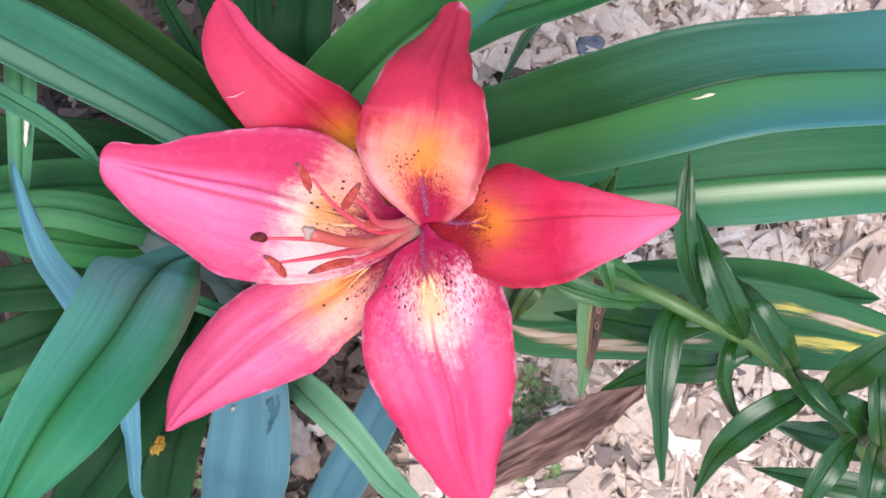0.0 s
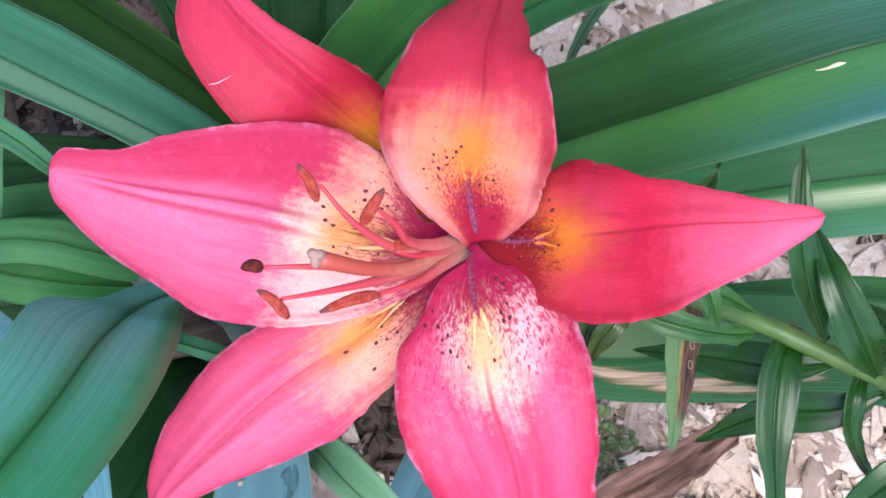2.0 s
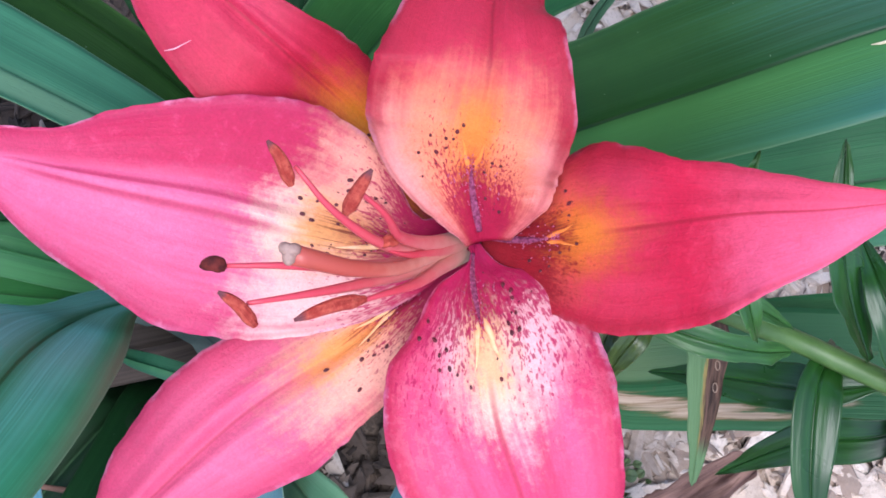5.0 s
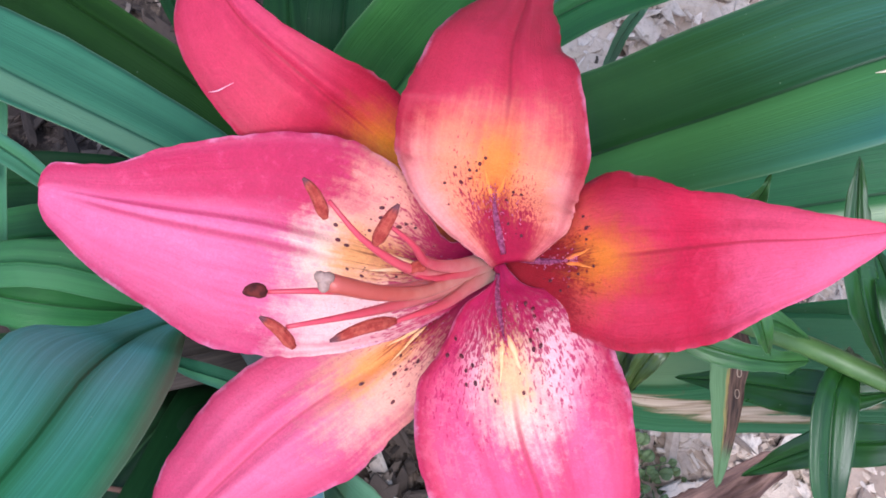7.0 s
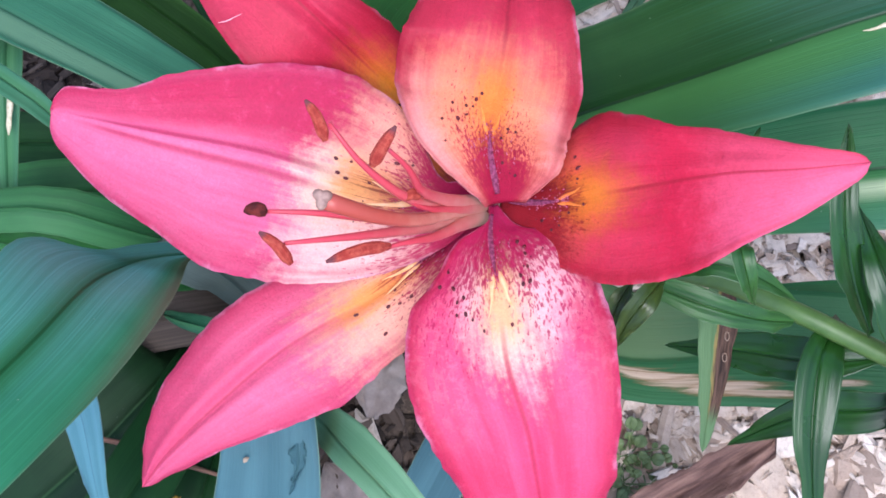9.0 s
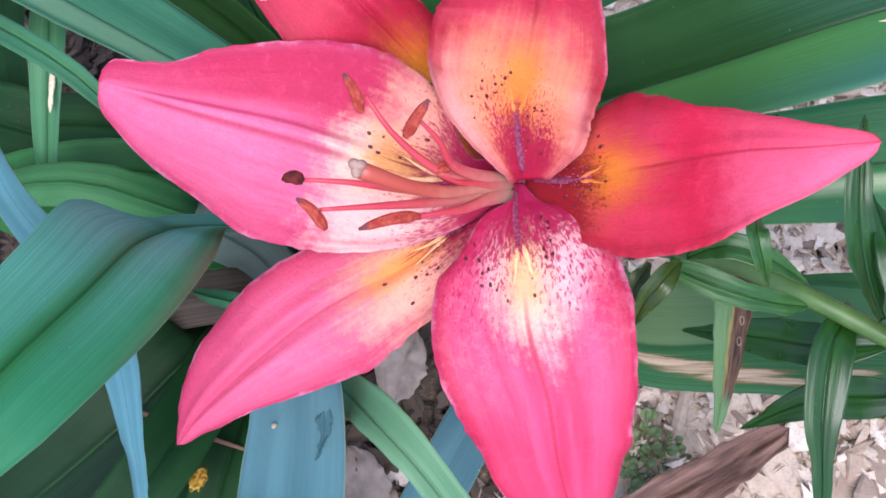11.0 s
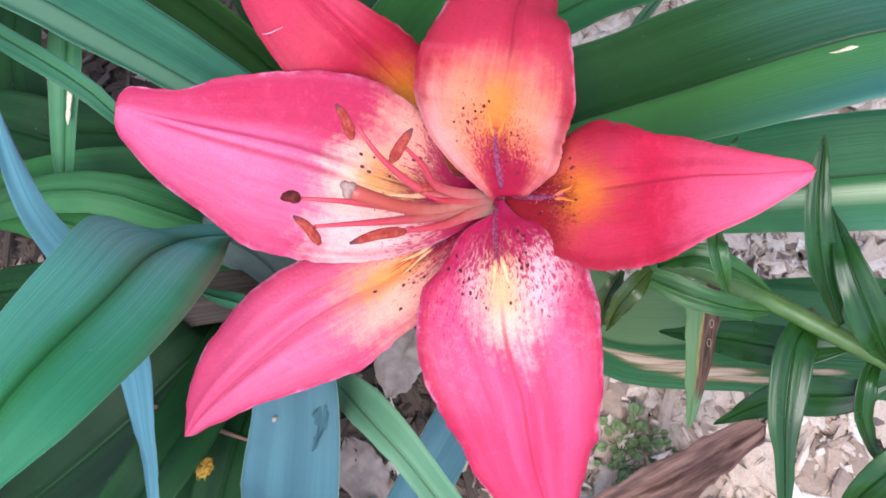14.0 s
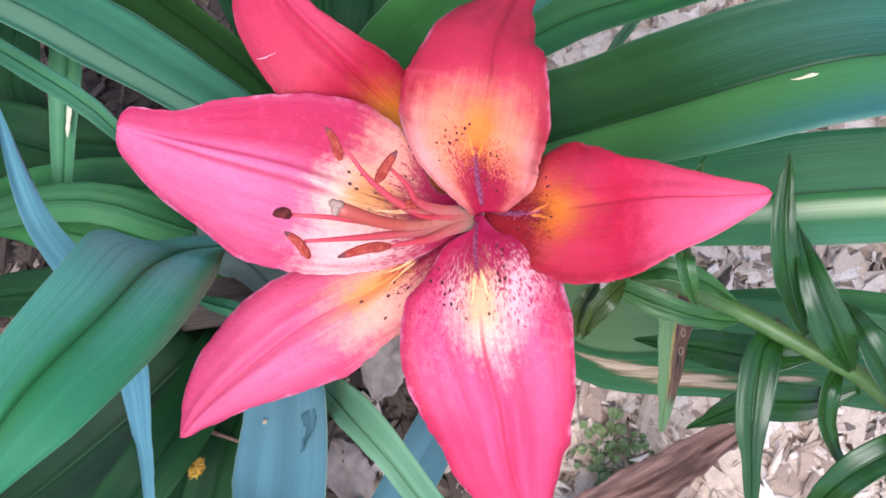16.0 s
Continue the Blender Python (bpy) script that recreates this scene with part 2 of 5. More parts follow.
def leaf_material(name, dark, light, rib=(0.03, 0.09, 0.02), rough=0.45, pale=0.25, veins=46.0, spec=0.28, lit_half=0.0, scorch=0.0, sheen_band=0.0, tip_sheen=0.0, streak=0.0, crown_sheen=0.0, hem=0.5, keel_green=0.0, relief=0.40):
    """Strap or lance leaf: parallel veins, a darker midrib, waxy gloss; light and sheen painted as paler bands."""
    n = Nodes(name)
    u, v = n.uv()
    rnd = n.add("ObjectInfo").outputs["Random"]
    shift = n.math("MULTIPLY", rnd, 37.0)
    vein = n.noise(n.vector(n.math("MULTIPLY", u, 7.0), n.math("MULTIPLY", v, veins), shift), 1.0, 3.0)
    broad = n.noise(n.vector(n.math("MULTIPLY", u, 2.5), n.math("MULTIPLY", v, 4.0), shift), 1.0, 2.0)
    blot = n.noise(None, 70.0, 4.0)
    speck = n.noise(None, 800.0, 2.0)
    # one half of the blade is painted paler as if lit, strongest beside the midrib
    col = n.mix(n.step(broad, 0.3, 0.7), dark, light)
    col = n.mix(n.math("MULTIPLY", n.step(vein, 0.46, 0.64), pale * 1.5), col, tuple(min(1, c * 1.7) for c in light))
    col = n.mix(n.math("MULTIPLY", n.step(blot, 0.48, 0.72), 0.38), col, dark)
    painted_light = n.math("MULTIPLY", n.step(v, 0.49, 0.53), n.math("SUBTRACT", 1.0, n.math("MULTIPLY", n.step(v, 0.55, 1.0), 0.45)))
    col = n.mix(n.math("MULTIPLY", painted_light, lit_half), col, (0.090, 0.255, 0.062))
    # blue sky sheen painted towards that half's edge
    col = n.mix(n.math("MULTIPLY", n.math("MULTIPLY", n.step(v, 0.62, 1.0), n.step(u, 0.42, 0.54)), lit_half), col, (0.030, 0.130, 0.125))
    # light caught by the other half, painted as a pale band
    if sheen_band:
        band = n.math("SUBTRACT", n.step(v, 0.04, 0.18), n.step(v, 0.36, 0.55))
        col = n.mix(n.math("MULTIPLY", band, sheen_band), col, (0.21, 0.39, 0.21))
    # reflected sky put into the colour: bluer towards the tip
    if tip_sheen:
        painted_light = n.mix(n.step(v, 0.46, 0.54), (0.048, 0.165, 0.170), n.mix(n.step(v, 0.72, 0.95), (0.055, 0.205, 0.130), (0.050, 0.170, 0.190)))
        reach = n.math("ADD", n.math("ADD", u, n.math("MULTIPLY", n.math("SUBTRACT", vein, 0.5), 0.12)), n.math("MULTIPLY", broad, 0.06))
        col = n.mix(n.math("MULTIPLY", n.step(reach, 0.46, 0.66), tip_sheen), col, painted_light)
    # a glossy highlight painted as a cream strip beside the midrib
    if streak:
        band = n.math("SUBTRACT", n.step(v, 0.56, 0.64), n.step(v, 0.64, 0.80))
        col = n.mix(n.math("MULTIPLY", band, n.math("MULTIPLY", n.step(n.math("ADD", broad, u), 0.6, 1.05), streak)), col, (0.50, 0.56, 0.34))
    # sky sheen painted over the bend, which also brightens its dim crown
    if crown_sheen:
        near = n.math("SUBTRACT", 1.0, n.step(n.math("ADD", n.math("SUBTRACT", u, n.math("MULTIPLY", n.step(v, 0.4, 0.9), 0.045)), n.math("MULTIPLY", n.math("SUBTRACT", broad, 0.5), 0.08)), 0.47, 0.57))
        half = n.math("MULTIPLY", n.step(v, 0.10, 0.26), n.math("SUBTRACT", 1.0, n.math("MULTIPLY", n.step(v, 0.44, 0.60), 0.2)))
        col = n.mix(n.math("MULTIPLY", n.math("MULTIPLY", near, half), n.math("MULTIPLY", n.math("ADD", 0.6, n.math("MULTIPLY", n.step(vein, 0.3, 0.7), 0.4)), crown_sheen)), col, (0.19, 0.48, 0.42))
    if keel_green:
        beside = n.math("SUBTRACT", 1.0, n.step(n.math("ABSOLUTE", n.math("SUBTRACT", v, 0.5)), 0.02, 0.16))
        col = n.mix(n.math("MULTIPLY", beside, keel_green), col, (0.022, 0.125, 0.022))
    if scorch:
        burn = n.math("SUBTRACT", 1.0, n.step(n.math("ADD", v, n.math("MULTIPLY", n.math("SUBTRACT", broad, 0.5), 0.2)), 0.0, 0.16))
        burn = n.math("MULTIPLY", burn, n.math("SUBTRACT", 1.0, n.step(u, 0.50, 0.565)))
        col = n.mix(n.math("MULTIPLY", burn, scorch), col, (0.19, 0.13, 0.075))
    e = n.math("ABSOLUTE", n.math("SUBTRACT", v, 0.5))
    col = n.mix(n.math("MULTIPLY", n.math("SUBTRACT", 1.0, n.step(e, 0.005, 0.018)), 0.8), col, rib)
    col = n.mix(n.math("MULTIPLY", n.step(e, 0.485, 0.498), hem), col, (0.26, 0.36, 0.20))
    col = n.mix(n.math("MULTIPLY", n.step(speck, 0.76, 0.80), 0.5), col, (0.4, 0.45, 0.35))
    col = n.mix(1.0, col, (0.8, 0.8, 0.8), "MULTIPLY")
    n.bump(n.math("ADD", vein, n.math("MULTIPLY", blot, 0.5)), relief, 0.0007)
    return n.done(col, n.math("ADD", rough, n.math("MULTIPLY", blot, 0.15)), spec)


leaf_green = leaf_material("leaf green", (0.012, 0.085, 0.018), (0.030, 0.145, 0.030), (0.012, 0.05, 0.01), 0.42, 0.10, 90.0, hem=0.15)
leaf_arch = leaf_material("leaf arch", (0.012, 0.050, 0.010), (0.024, 0.082, 0.018), (0.008, 0.032, 0.006), 0.34, 0.06, 110.0, 0.24, 0.80, tip_sheen=0.75, hem=0.25, relief=0.2)
leaf_dark = leaf_material("leaf dark", (0.013, 0.090, 0.026), (0.028, 0.145, 0.045), (0.006, 0.04, 0.008), 0.42, 0.08, 110.0, 0.25, 0.4, streak=0.9)
leaf_band = leaf_material("leaf band", (0.024, 0.108, 0.055), (0.045, 0.165, 0.085), (0.03, 0.11, 0.05), 0.46, 0.10, 90.0, 0.2, sheen_band=0.8)
leaf_bent = leaf_material("leaf bent", (0.017, 0.125, 0.050), (0.040, 0.200, 0.092), (0.006, 0.055, 0.008), 0.46, 0.10, 80.0, 0.14, scorch=0.55, crown_sheen=0.8, relief=0.35, hem=0.3, keel_green=0.6)
# the next two greens are darkened to carry the deep shade among the leaves
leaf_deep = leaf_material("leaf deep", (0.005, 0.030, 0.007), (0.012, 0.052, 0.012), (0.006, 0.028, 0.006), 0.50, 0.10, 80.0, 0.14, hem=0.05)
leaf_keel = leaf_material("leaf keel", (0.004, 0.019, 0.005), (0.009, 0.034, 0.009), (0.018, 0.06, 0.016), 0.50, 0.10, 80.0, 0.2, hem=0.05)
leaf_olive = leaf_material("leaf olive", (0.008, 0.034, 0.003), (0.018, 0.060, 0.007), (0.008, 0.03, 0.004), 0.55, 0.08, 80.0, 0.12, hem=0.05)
leaf_slate = leaf_material("leaf slate", (0.075, 0.098, 0.085), (0.100, 0.128, 0.108), (0.04, 0.07, 0.065), 0.6, 0.08, 60.0, 0.12, hem=0.05)
leaf_fresh = leaf_material("leaf fresh", (0.020, 0.100, 0.030), (0.048, 0.165, 0.052), (0.03, 0.12, 0.03), 0.45, 0.12, 80.0, 0.25, hem=0.2)
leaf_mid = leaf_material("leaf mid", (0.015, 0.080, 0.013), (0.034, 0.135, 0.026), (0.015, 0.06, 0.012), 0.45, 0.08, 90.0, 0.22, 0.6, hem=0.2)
leaf_light = leaf_material("leaf light", (0.090, 0.210, 0.105), (0.13, 0.27, 0.145), (0.17, 0.29, 0.16), 0.48, 0.10, 80.0, 0.25, relief=0.2)
leaf_blue = leaf_material("leaf blue", (0.050, 0.125, 0.145), (0.074, 0.170, 0.192), (0.05, 0.13, 0.15), 0.55, 0.05, 70.0, 0.25)
leaf_cyan = leaf_material("leaf cyan", (0.078, 0.215, 0.245), (0.115, 0.280, 0.320), (0.06, 0.16, 0.2), 0.5, 0.05, 70.0, 0.3)
leaf_dim = leaf_material("leaf dim blue", (0.045, 0.112, 0.130), (0.062, 0.140, 0.158), (0.04, 0.12, 0.13), 0.6, 0.05, 70.0, 0.15, hem=0.0)
leaf_pale = leaf_material("leaf pale", (0.045, 0.160, 0.065), (0.085, 0.225, 0.100), (0.04, 0.14, 0.055), 0.45, 0.15, 60.0, 0.25, 0.2)
leaf_sage = leaf_material("leaf sage", (0.022, 0.105, 0.042), (0.045, 0.155, 0.075), (0.02, 0.09, 0.04), 0.45, 0.10, 90.0, 0.22, 0.25)
leaf_lily = leaf_material("leaf lily", (0.010, 0.046, 0.006), (0.018, 0.075, 0.010), (0.007, 0.042, 0.004), 0.22, 0.05, 20.0, 0.42, hem=0.15, relief=0.15)
leaf_dusk = leaf_material("leaf dusk", (0.026, 0.048, 0.004), (0.058, 0.092, 0.010), (0.07, 0.11, 0.03), 0.28, 0.1, 12.0, 0.45, hem=0.5, relief=0.2)
leaf_bract = leaf_material("leaf bract", (0.017, 0.070, 0.010), (0.038, 0.120, 0.022), (0.025, 0.08, 0.015), 0.32, 0.1, 12.0, 0.4, relief=0.2)


def wilted_material():
    """Green leaf with yellow and tan dead streaks along its midrib."""
    n = Nodes("leaf wilted")
    u, v = n.uv()
    vein = n.noise(n.vector(n.math("MULTIPLY", u, 3.0), n.math("MULTIPLY", v, 40.0)), 1.0, 2.0)
    patch = n.math("MULTIPLY", n.math("SUBTRACT", n.noise(n.vector(n.math("MULTIPLY", u, 13.0), n.math("MULTIPLY", v, 15.0), 3.3), 1.0, 5.0, 0.65), 0.41), 4.2)
    col = n.mix(vein, (0.014, 0.070, 0.022), (0.032, 0.115, 0.038))

    sage = n.math("MULTIPLY", n.math("SUBTRACT", 1.0, n.step(n.math("ADD", u, n.math("MULTIPLY", vein, 0.06)), 0.52, 0.62)), n.math("SUBTRACT", 1.0, n.step(v, 0.46, 0.56)))
    col = n.mix(n.math("MULTIPLY", sage, 0.8), col, (0.090, 0.140, 0.055))

    def blotch(u0, v0, du, dv):
        a = n.math("DIVIDE", n.math("SUBTRACT", u, u0), du)
        b = n.math("DIVIDE", n.math("SUBTRACT", v, v0), dv)
        d = n.math("ADD", n.math("MULTIPLY", a, a), n.math("MULTIPLY", b, b))
        return n.math("SUBTRACT", 1.0, n.step(n.math("ADD", d, patch), 0.5, 1.3))

    for u0, v0, du, dv in ((0.785, 0.67, 0.09, 0.10), (0.735, 0.30, 0.035, 0.07), (0.84, 0.37, 0.06, 0.05)):
        col = n.mix(n.math("MULTIPLY", blotch(u0, v0, du, dv), 0.9), col, (0.56, 0.43, 0.09))
    for u0, v0, du, dv in ((0.480, 0.64, 0.035, 0.04), (0.500, 0.70, 0.035, 0.05), (0.525, 0.77, 0.035, 0.055), (0.555, 0.825, 0.040, 0.055), (0.590, 0.86, 0.035, 0.04), (0.650, 0.77, 0.025, 0.035), (0.80, 0.33, 0.06, 0.06)):
        col = n.mix(n.math("MULTIPLY", blotch(u0, v0, du * 1.2, dv * 1.35), 0.75), col, (0.17, 0.10, 0.04))
        col = n.mix(n.math("MULTIPLY", blotch(u0, v0, du, dv), n.math("ADD", 0.55, n.math("MULTIPLY", n.step(vein, 0.35, 0.65), 0.45))), col, (0.46, 0.34, 0.24))
    col = n.mix(n.math("MULTIPLY", n.step(n.noise(None, 160.0), 0.66, 0.74), 0.4), col, (0.10, 0.05, 0.02))
    n.bump(vein, 0.4, 0.0008)
    return n.done(col, 0.5, 0.22)


leaf_wilted = wilted_material()


def plain(name, a, b, scale, rough=0.5, spec=0.5, relief=0.0004, stretch=None):
    n = Nodes(name)
    vec = None
    if stretch:
        u, v = n.uv()
        vec = n.vector(n.math("MULTIPLY", u, stretch[0]), n.math("MULTIPLY", v, stretch[1]))
    f = n.noise(vec, scale, 4.0)
    g = n.noise(None, 900.0, 2.0)
    col = n.mix(n.step(f, 0.3, 0.7), a, b)
    col = n.mix(n.math("MULTIPLY", g, 0.3), col, a)
    n.bump(n.math("ADD", f, n.math("MULTIPLY", g, 0.3)), 0.6, relief)
    return n.done(col, rough, spec)


def half_dead():
    n = Nodes("leaf half dead")
    u, v = n.uv()
    f = n.noise(n.vector(n.math("MULTIPLY", u, 5.0), n.math("MULTIPLY", v, 14.0)), 1.0, 3.0)
    d = n.step(n.math("ADD", n.math("SUBTRACT", 1.0, v), n.math("MULTIPLY", n.math("SUBTRACT", f, 0.5), 0.25)), 0.50, 0.60)
    green = n.mix(f, (0.060, 0.120, 0.045), (0.115, 0.185, 0.085))
    brown = n.mix(n.step(f, 0.3, 0.7), (0.016, 0.008, 0.005), (0.105, 0.058, 0.038))
    brink = n.math("MULTIPLY", n.math("MULTIPLY", d, n.math("SUBTRACT", 1.0, d)), 3.0)
    living = n.step(n.math("ADD", u, n.math("MULTIPLY", n.math("SUBTRACT", f, 0.5), 0.2)), 0.72, 0.84)
    d, brink = (n.math("MULTIPLY", x, n.math("SUBTRACT", 1.0, living)) for x in (d, brink))
    n.bump(f, 0.5, 0.0006)
    return n.done(n.mix(brink, n.mix(d, green, brown), (0.27, 0.185, 0.055)), 0.6, 0.2)


leaf_half_dead = half_dead()
stem_green = plain("stem green", (0.050, 0.104, 0.022), (0.085, 0.150, 0.040), 120.0, 0.42, 0.35)


def filament_material(name, foot, end):
    """Cream at the foot, flushed pink towards the end."""
    n = Nodes(name)
    u, v = n.uv()
    f = n.noise(None, 300.0, 3.0)
    k = n.step(n.math("ADD", u, n.math("MULTIPLY", n.math("SUBTRACT", f, 0.5), 0.3)), 0.18, 0.85)
    n.bump(f, 0.4, 0.0003)
    return n.done(n.mix(k, foot, end), 0.4, 0.45)


filament_pink = filament_material("filament pink", (0.60, 0.31, 0.245), (0.51, 0.048, 0.070))
style_pale = filament_material("style", (0.64, 0.36, 0.26), (0.40, 0.070, 0.048))


def anther_material(name, tip, a, c):
    """Powdery pollen sac with a seam along it and a dark tip."""
    n = Nodes(name)
    u, v = n.uv()
    f = n.noise(None, 700.0, 4.0, 0.7)
    seam = n.math("SUBTRACT", 1.0, n.step(n.math("ABSOLUTE", n.math("SUBTRACT", v, 0.27)), 0.02, 0.07))
    col = n.mix(n.step(f, 0.35, 0.7), a, c)
    col = n.mix(n.math("MULTIPLY", seam, 0.2), col, tuple(x * 0.6 for x in a))
    end = n.step(n.math("ADD", u, n.math("MULTIPLY", n.math("SUBTRACT", f, 0.5), 0.2)), 0.06, 0.22)
    n.bump(n.math("SUBTRACT", f, n.math("MULTIPLY", seam, 0.2)), 0.9, 0.0008)
    return n.done(n.mix(end, tip, col), 0.9, 0.15)


anther_rust = anther_material("anther rust", (0.15, 0.05, 0.055), (0.28, 0.032, 0.024), (0.44, 0.085, 0.055))
anther_dark = plain("anther dark", (0.05, 0.008, 0.008), (0.14, 0.02, 0.015), 700.0, 0.85, 0.2, 0.0006)
stigma_grey = plain("stigma", (0.22, 0.12, 0.09), (0.37, 0.23, 0.18), 500.0, 0.55, 0.4)
spot_dark = plain("spot", (0.06, 0.006, 0.012), (0.13, 0.012, 0.02), 800.0, 0.5)
ridge_orange = plain("orange throat ridge", (0.72, 0.19, 0.025), (0.86, 0.30, 0.06), 400.0, 0.5)
ridge_cream = plain("cream throat ridge", (0.84, 0.42, 0.17), (0.92, 0.58, 0.32), 400.0, 0.5)
papilla_pink = plain("papilla", (0.32, 0.04, 0.10), (0.48, 0.13, 0.22), 800.0, 0.5)
nick_pink = plain("torn edge", (0.62, 0.20, 0.24), (0.80, 0.42, 0.44), 900.0, 0.6)
nectary_purple = plain("nectary", (0.12, 0.015, 0.045), (0.33, 0.08, 0.17), 1400.0, 0.6, 0.3, 0.0008)
bark_brown = plain("dry brown leaf", (0.066, 0.032, 0.026), (0.25, 0.142, 0.108), 1.0, 0.7, 0.3, 0.0025, (3.5, 6.0))
scar_cream = plain("scar", (0.42, 0.36, 0.22), (0.66, 0.58, 0.42), 900.0, 0.5, 0.4)
stone_grey = plain("stone", (0.06, 0.062, 0.075), (0.14, 0.14, 0.16), 160.0, 0.8, 0.3, 0.0010)
straw = plain("straw", (0.30, 0.22, 0.15), (0.50, 0.40, 0.30), 60.0, 0.8, 0.3)
twig_brown = plain("twig", (0.10, 0.05, 0.035), (0.22, 0.12, 0.08), 60.0, 0.8, 0.3)
tan_leaf = plain("tan leaf", (0.20, 0.14, 0.10), (0.36, 0.26, 0.19), 90.0, 0.8, 0.2, 0.0012)
pale_leaf = plain("pale fallen leaf", (0.22, 0.168, 0.142), (0.36, 0.288, 0.245), 90.0, 0.8, 0.2, 0.0012)
yellow_leaf = plain("yellow leaf", (0.30, 0.17, 0.02), (0.44, 0.28, 0.035), 90.0, 0.6)
leaf_dead = plain("dead brown leaf", (0.035, 0.027, 0.022), (0.080, 0.062, 0.050), 1.0, 0.8, 0.2, 0.0005, (3.0, 14.0))
weed_green = plain("weed green", (0.085, 0.125, 0.038), (0.155, 0.200, 0.070), 120.0, 0.55)


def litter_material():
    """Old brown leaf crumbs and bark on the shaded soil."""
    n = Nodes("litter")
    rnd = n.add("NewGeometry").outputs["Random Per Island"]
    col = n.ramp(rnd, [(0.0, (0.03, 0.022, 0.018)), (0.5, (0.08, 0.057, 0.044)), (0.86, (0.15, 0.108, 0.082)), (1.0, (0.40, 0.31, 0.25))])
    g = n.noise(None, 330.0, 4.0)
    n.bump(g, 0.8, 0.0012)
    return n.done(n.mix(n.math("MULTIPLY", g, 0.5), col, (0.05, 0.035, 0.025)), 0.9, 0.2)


litter_brown = litter_material()


def chip_material(name, island):
    n = Nodes(name)
    rnd = n.add("NewGeometry").outputs["Random Per Island"] if island else n.add("ObjectInfo").outputs["Random"]
    col = n.ramp(rnd, [(0.0, (0.15, 0.115, 0.10)), (0.07, (0.26, 0.190, 0.150)), (0.18, (0.44, 0.320, 0.240)), (0.50, (0.56, 0.440, 0.345)),
                       (0.85, (0.63, 0.510, 0.415)), (1.0, (0.72, 0.61, 0.52))])
    grain = n.noise(None, 420.0, 5.0, 0.7)
    stain = n.noise(None, 60.0, 3.0)
    col = n.mix(n.math("MULTIPLY", n.step(grain, 0.46, 0.72), 0.45), col, (0.24, 0.165, 0.12))
    col = n.mix(n.math("MULTIPLY", n.step(stain, 0.5, 0.7), 0.28), col, (0.26, 0.185, 0.14))
    n.bump(grain, 0.8, 0.0014)
    return n.done(col, 0.85, 0.25)


chip_single, chip_many = chip_material("wood chip", False), chip_material("wood chips", True)


def soil_material():
    n = Nodes("soil")
    a, b, c = n.noise(None, 14.0, 5.0), n.noise(None, 60.0, 6.0, 0.65), n.noise(None, 260.0, 4.0)
    col = n.mix(n.step(b, 0.35, 0.7), (0.03, 0.023, 0.019), (0.12, 0.09, 0.075))
    col = n.mix(n.math("MULTIPLY", n.step(c, 0.58, 0.7), 0.5), col, (0.24, 0.17, 0.13))
    far = n.mix(n.step(c, 0.4, 0.6), (0.30, 0.22, 0.16), (0.10, 0.075, 0.06))
    col = n.mix(n.math("MULTIPLY", n.step(a, 0.45, 0.6), 0.6), col, far)
    n.bump(n.math("ADD", b, n.math("MULTIPLY", c, 0.5)), 0.9, 0.004)
    return n.done(col, 0.95, 0.15)


soil = soil_material()


# ---- building blocks ----
def thing(name, place, label, category, group="", kind=""):
    ob = new(name)
    ob.location, ob.empty_display_size = place, 0.02
    return tagged(ob, label, category, group, kind)


def part(name, bm, material, parent=None, label=""):
    data = bpy.data.meshes.new(name)
    for f in bm.faces:
        f.smooth = True
    bm.to_mesh(data)
    bm.free()
    data.materials.append(material)
    ob = new(name, data)
    if parent:
        ob.parent = parent
        if parent.type == "EMPTY":
            ob.matrix_parent_inverse = Matrix.Translation(parent.location).inverted()
    return tagged(ob, label)


def along(points, u):
    """A smooth curve through the points; u from 0 to 1 by length."""
    pts = [Vector(p) for p in points]
    acc = [0.0]
    for a, b in zip(pts, pts[1:]):
        acc.append(acc[-1] + (b - a).length)
    s = u * acc[-1]
    i = max(0, min(len(pts) - 2, sum(1 for a in acc[1:-1] if a <= s)))
    h = acc[i + 1] - acc[i]
    f = (s - acc[i]) / h

    def slope(k):
        if k == 0:
            return (pts[1] - pts[0]) / (acc[1] - acc[0])
        if k == len(pts) - 1:
            return (pts[-1] - pts[-2]) / (acc[-1] - acc[-2])
        return (pts[k + 1] - pts[k - 1]) / (acc[k + 1] - acc[k - 1])

    m0, m1 = slope(i) * h, slope(i + 1) * h
    f2, f3 = f * f, f * f * f
    return pts[i] * (2 * f3 - 3 * f2 + 1) + m0 * (f3 - 2 * f2 + f) + pts[i + 1] * (3 * f2 - 2 * f3) + m1 * (f3 - f2)


def level(values, u):
    """Smooth value of evenly spaced stations at u."""
    k = u * (len(values) - 1)
    i = min(len(values) - 2, int(k))
    f = k - i
    p = [values[max(0, min(len(values) - 1, j))] for j in (i - 1, i, i + 1, i + 2)]
    return p[1] + 0.5 * f * (p[2] - p[0] + f * (2 * p[0] - 5 * p[1] + 4 * p[2] - p[3] + f * (3 * (p[1] - p[2]) + p[3] - p[0])))


def stations(points, values, u):
    """A profile given at the curve's own points, or at even steps."""
    if len(values) != len(points):
        return level(values, u)
    acc = [0.0]
    for a, b in zip(points, points[1:]):
        acc.append(acc[-1] + (Vector(b) - Vector(a)).length)
    s = u * acc[-1]
    i = max(0, min(len(points) - 2, sum(1 for a in acc[1:-1] if a <= s)))
    return level(values, (i + (s - acc[i]) / (acc[i + 1] - acc[i])) / (len(values) - 1))


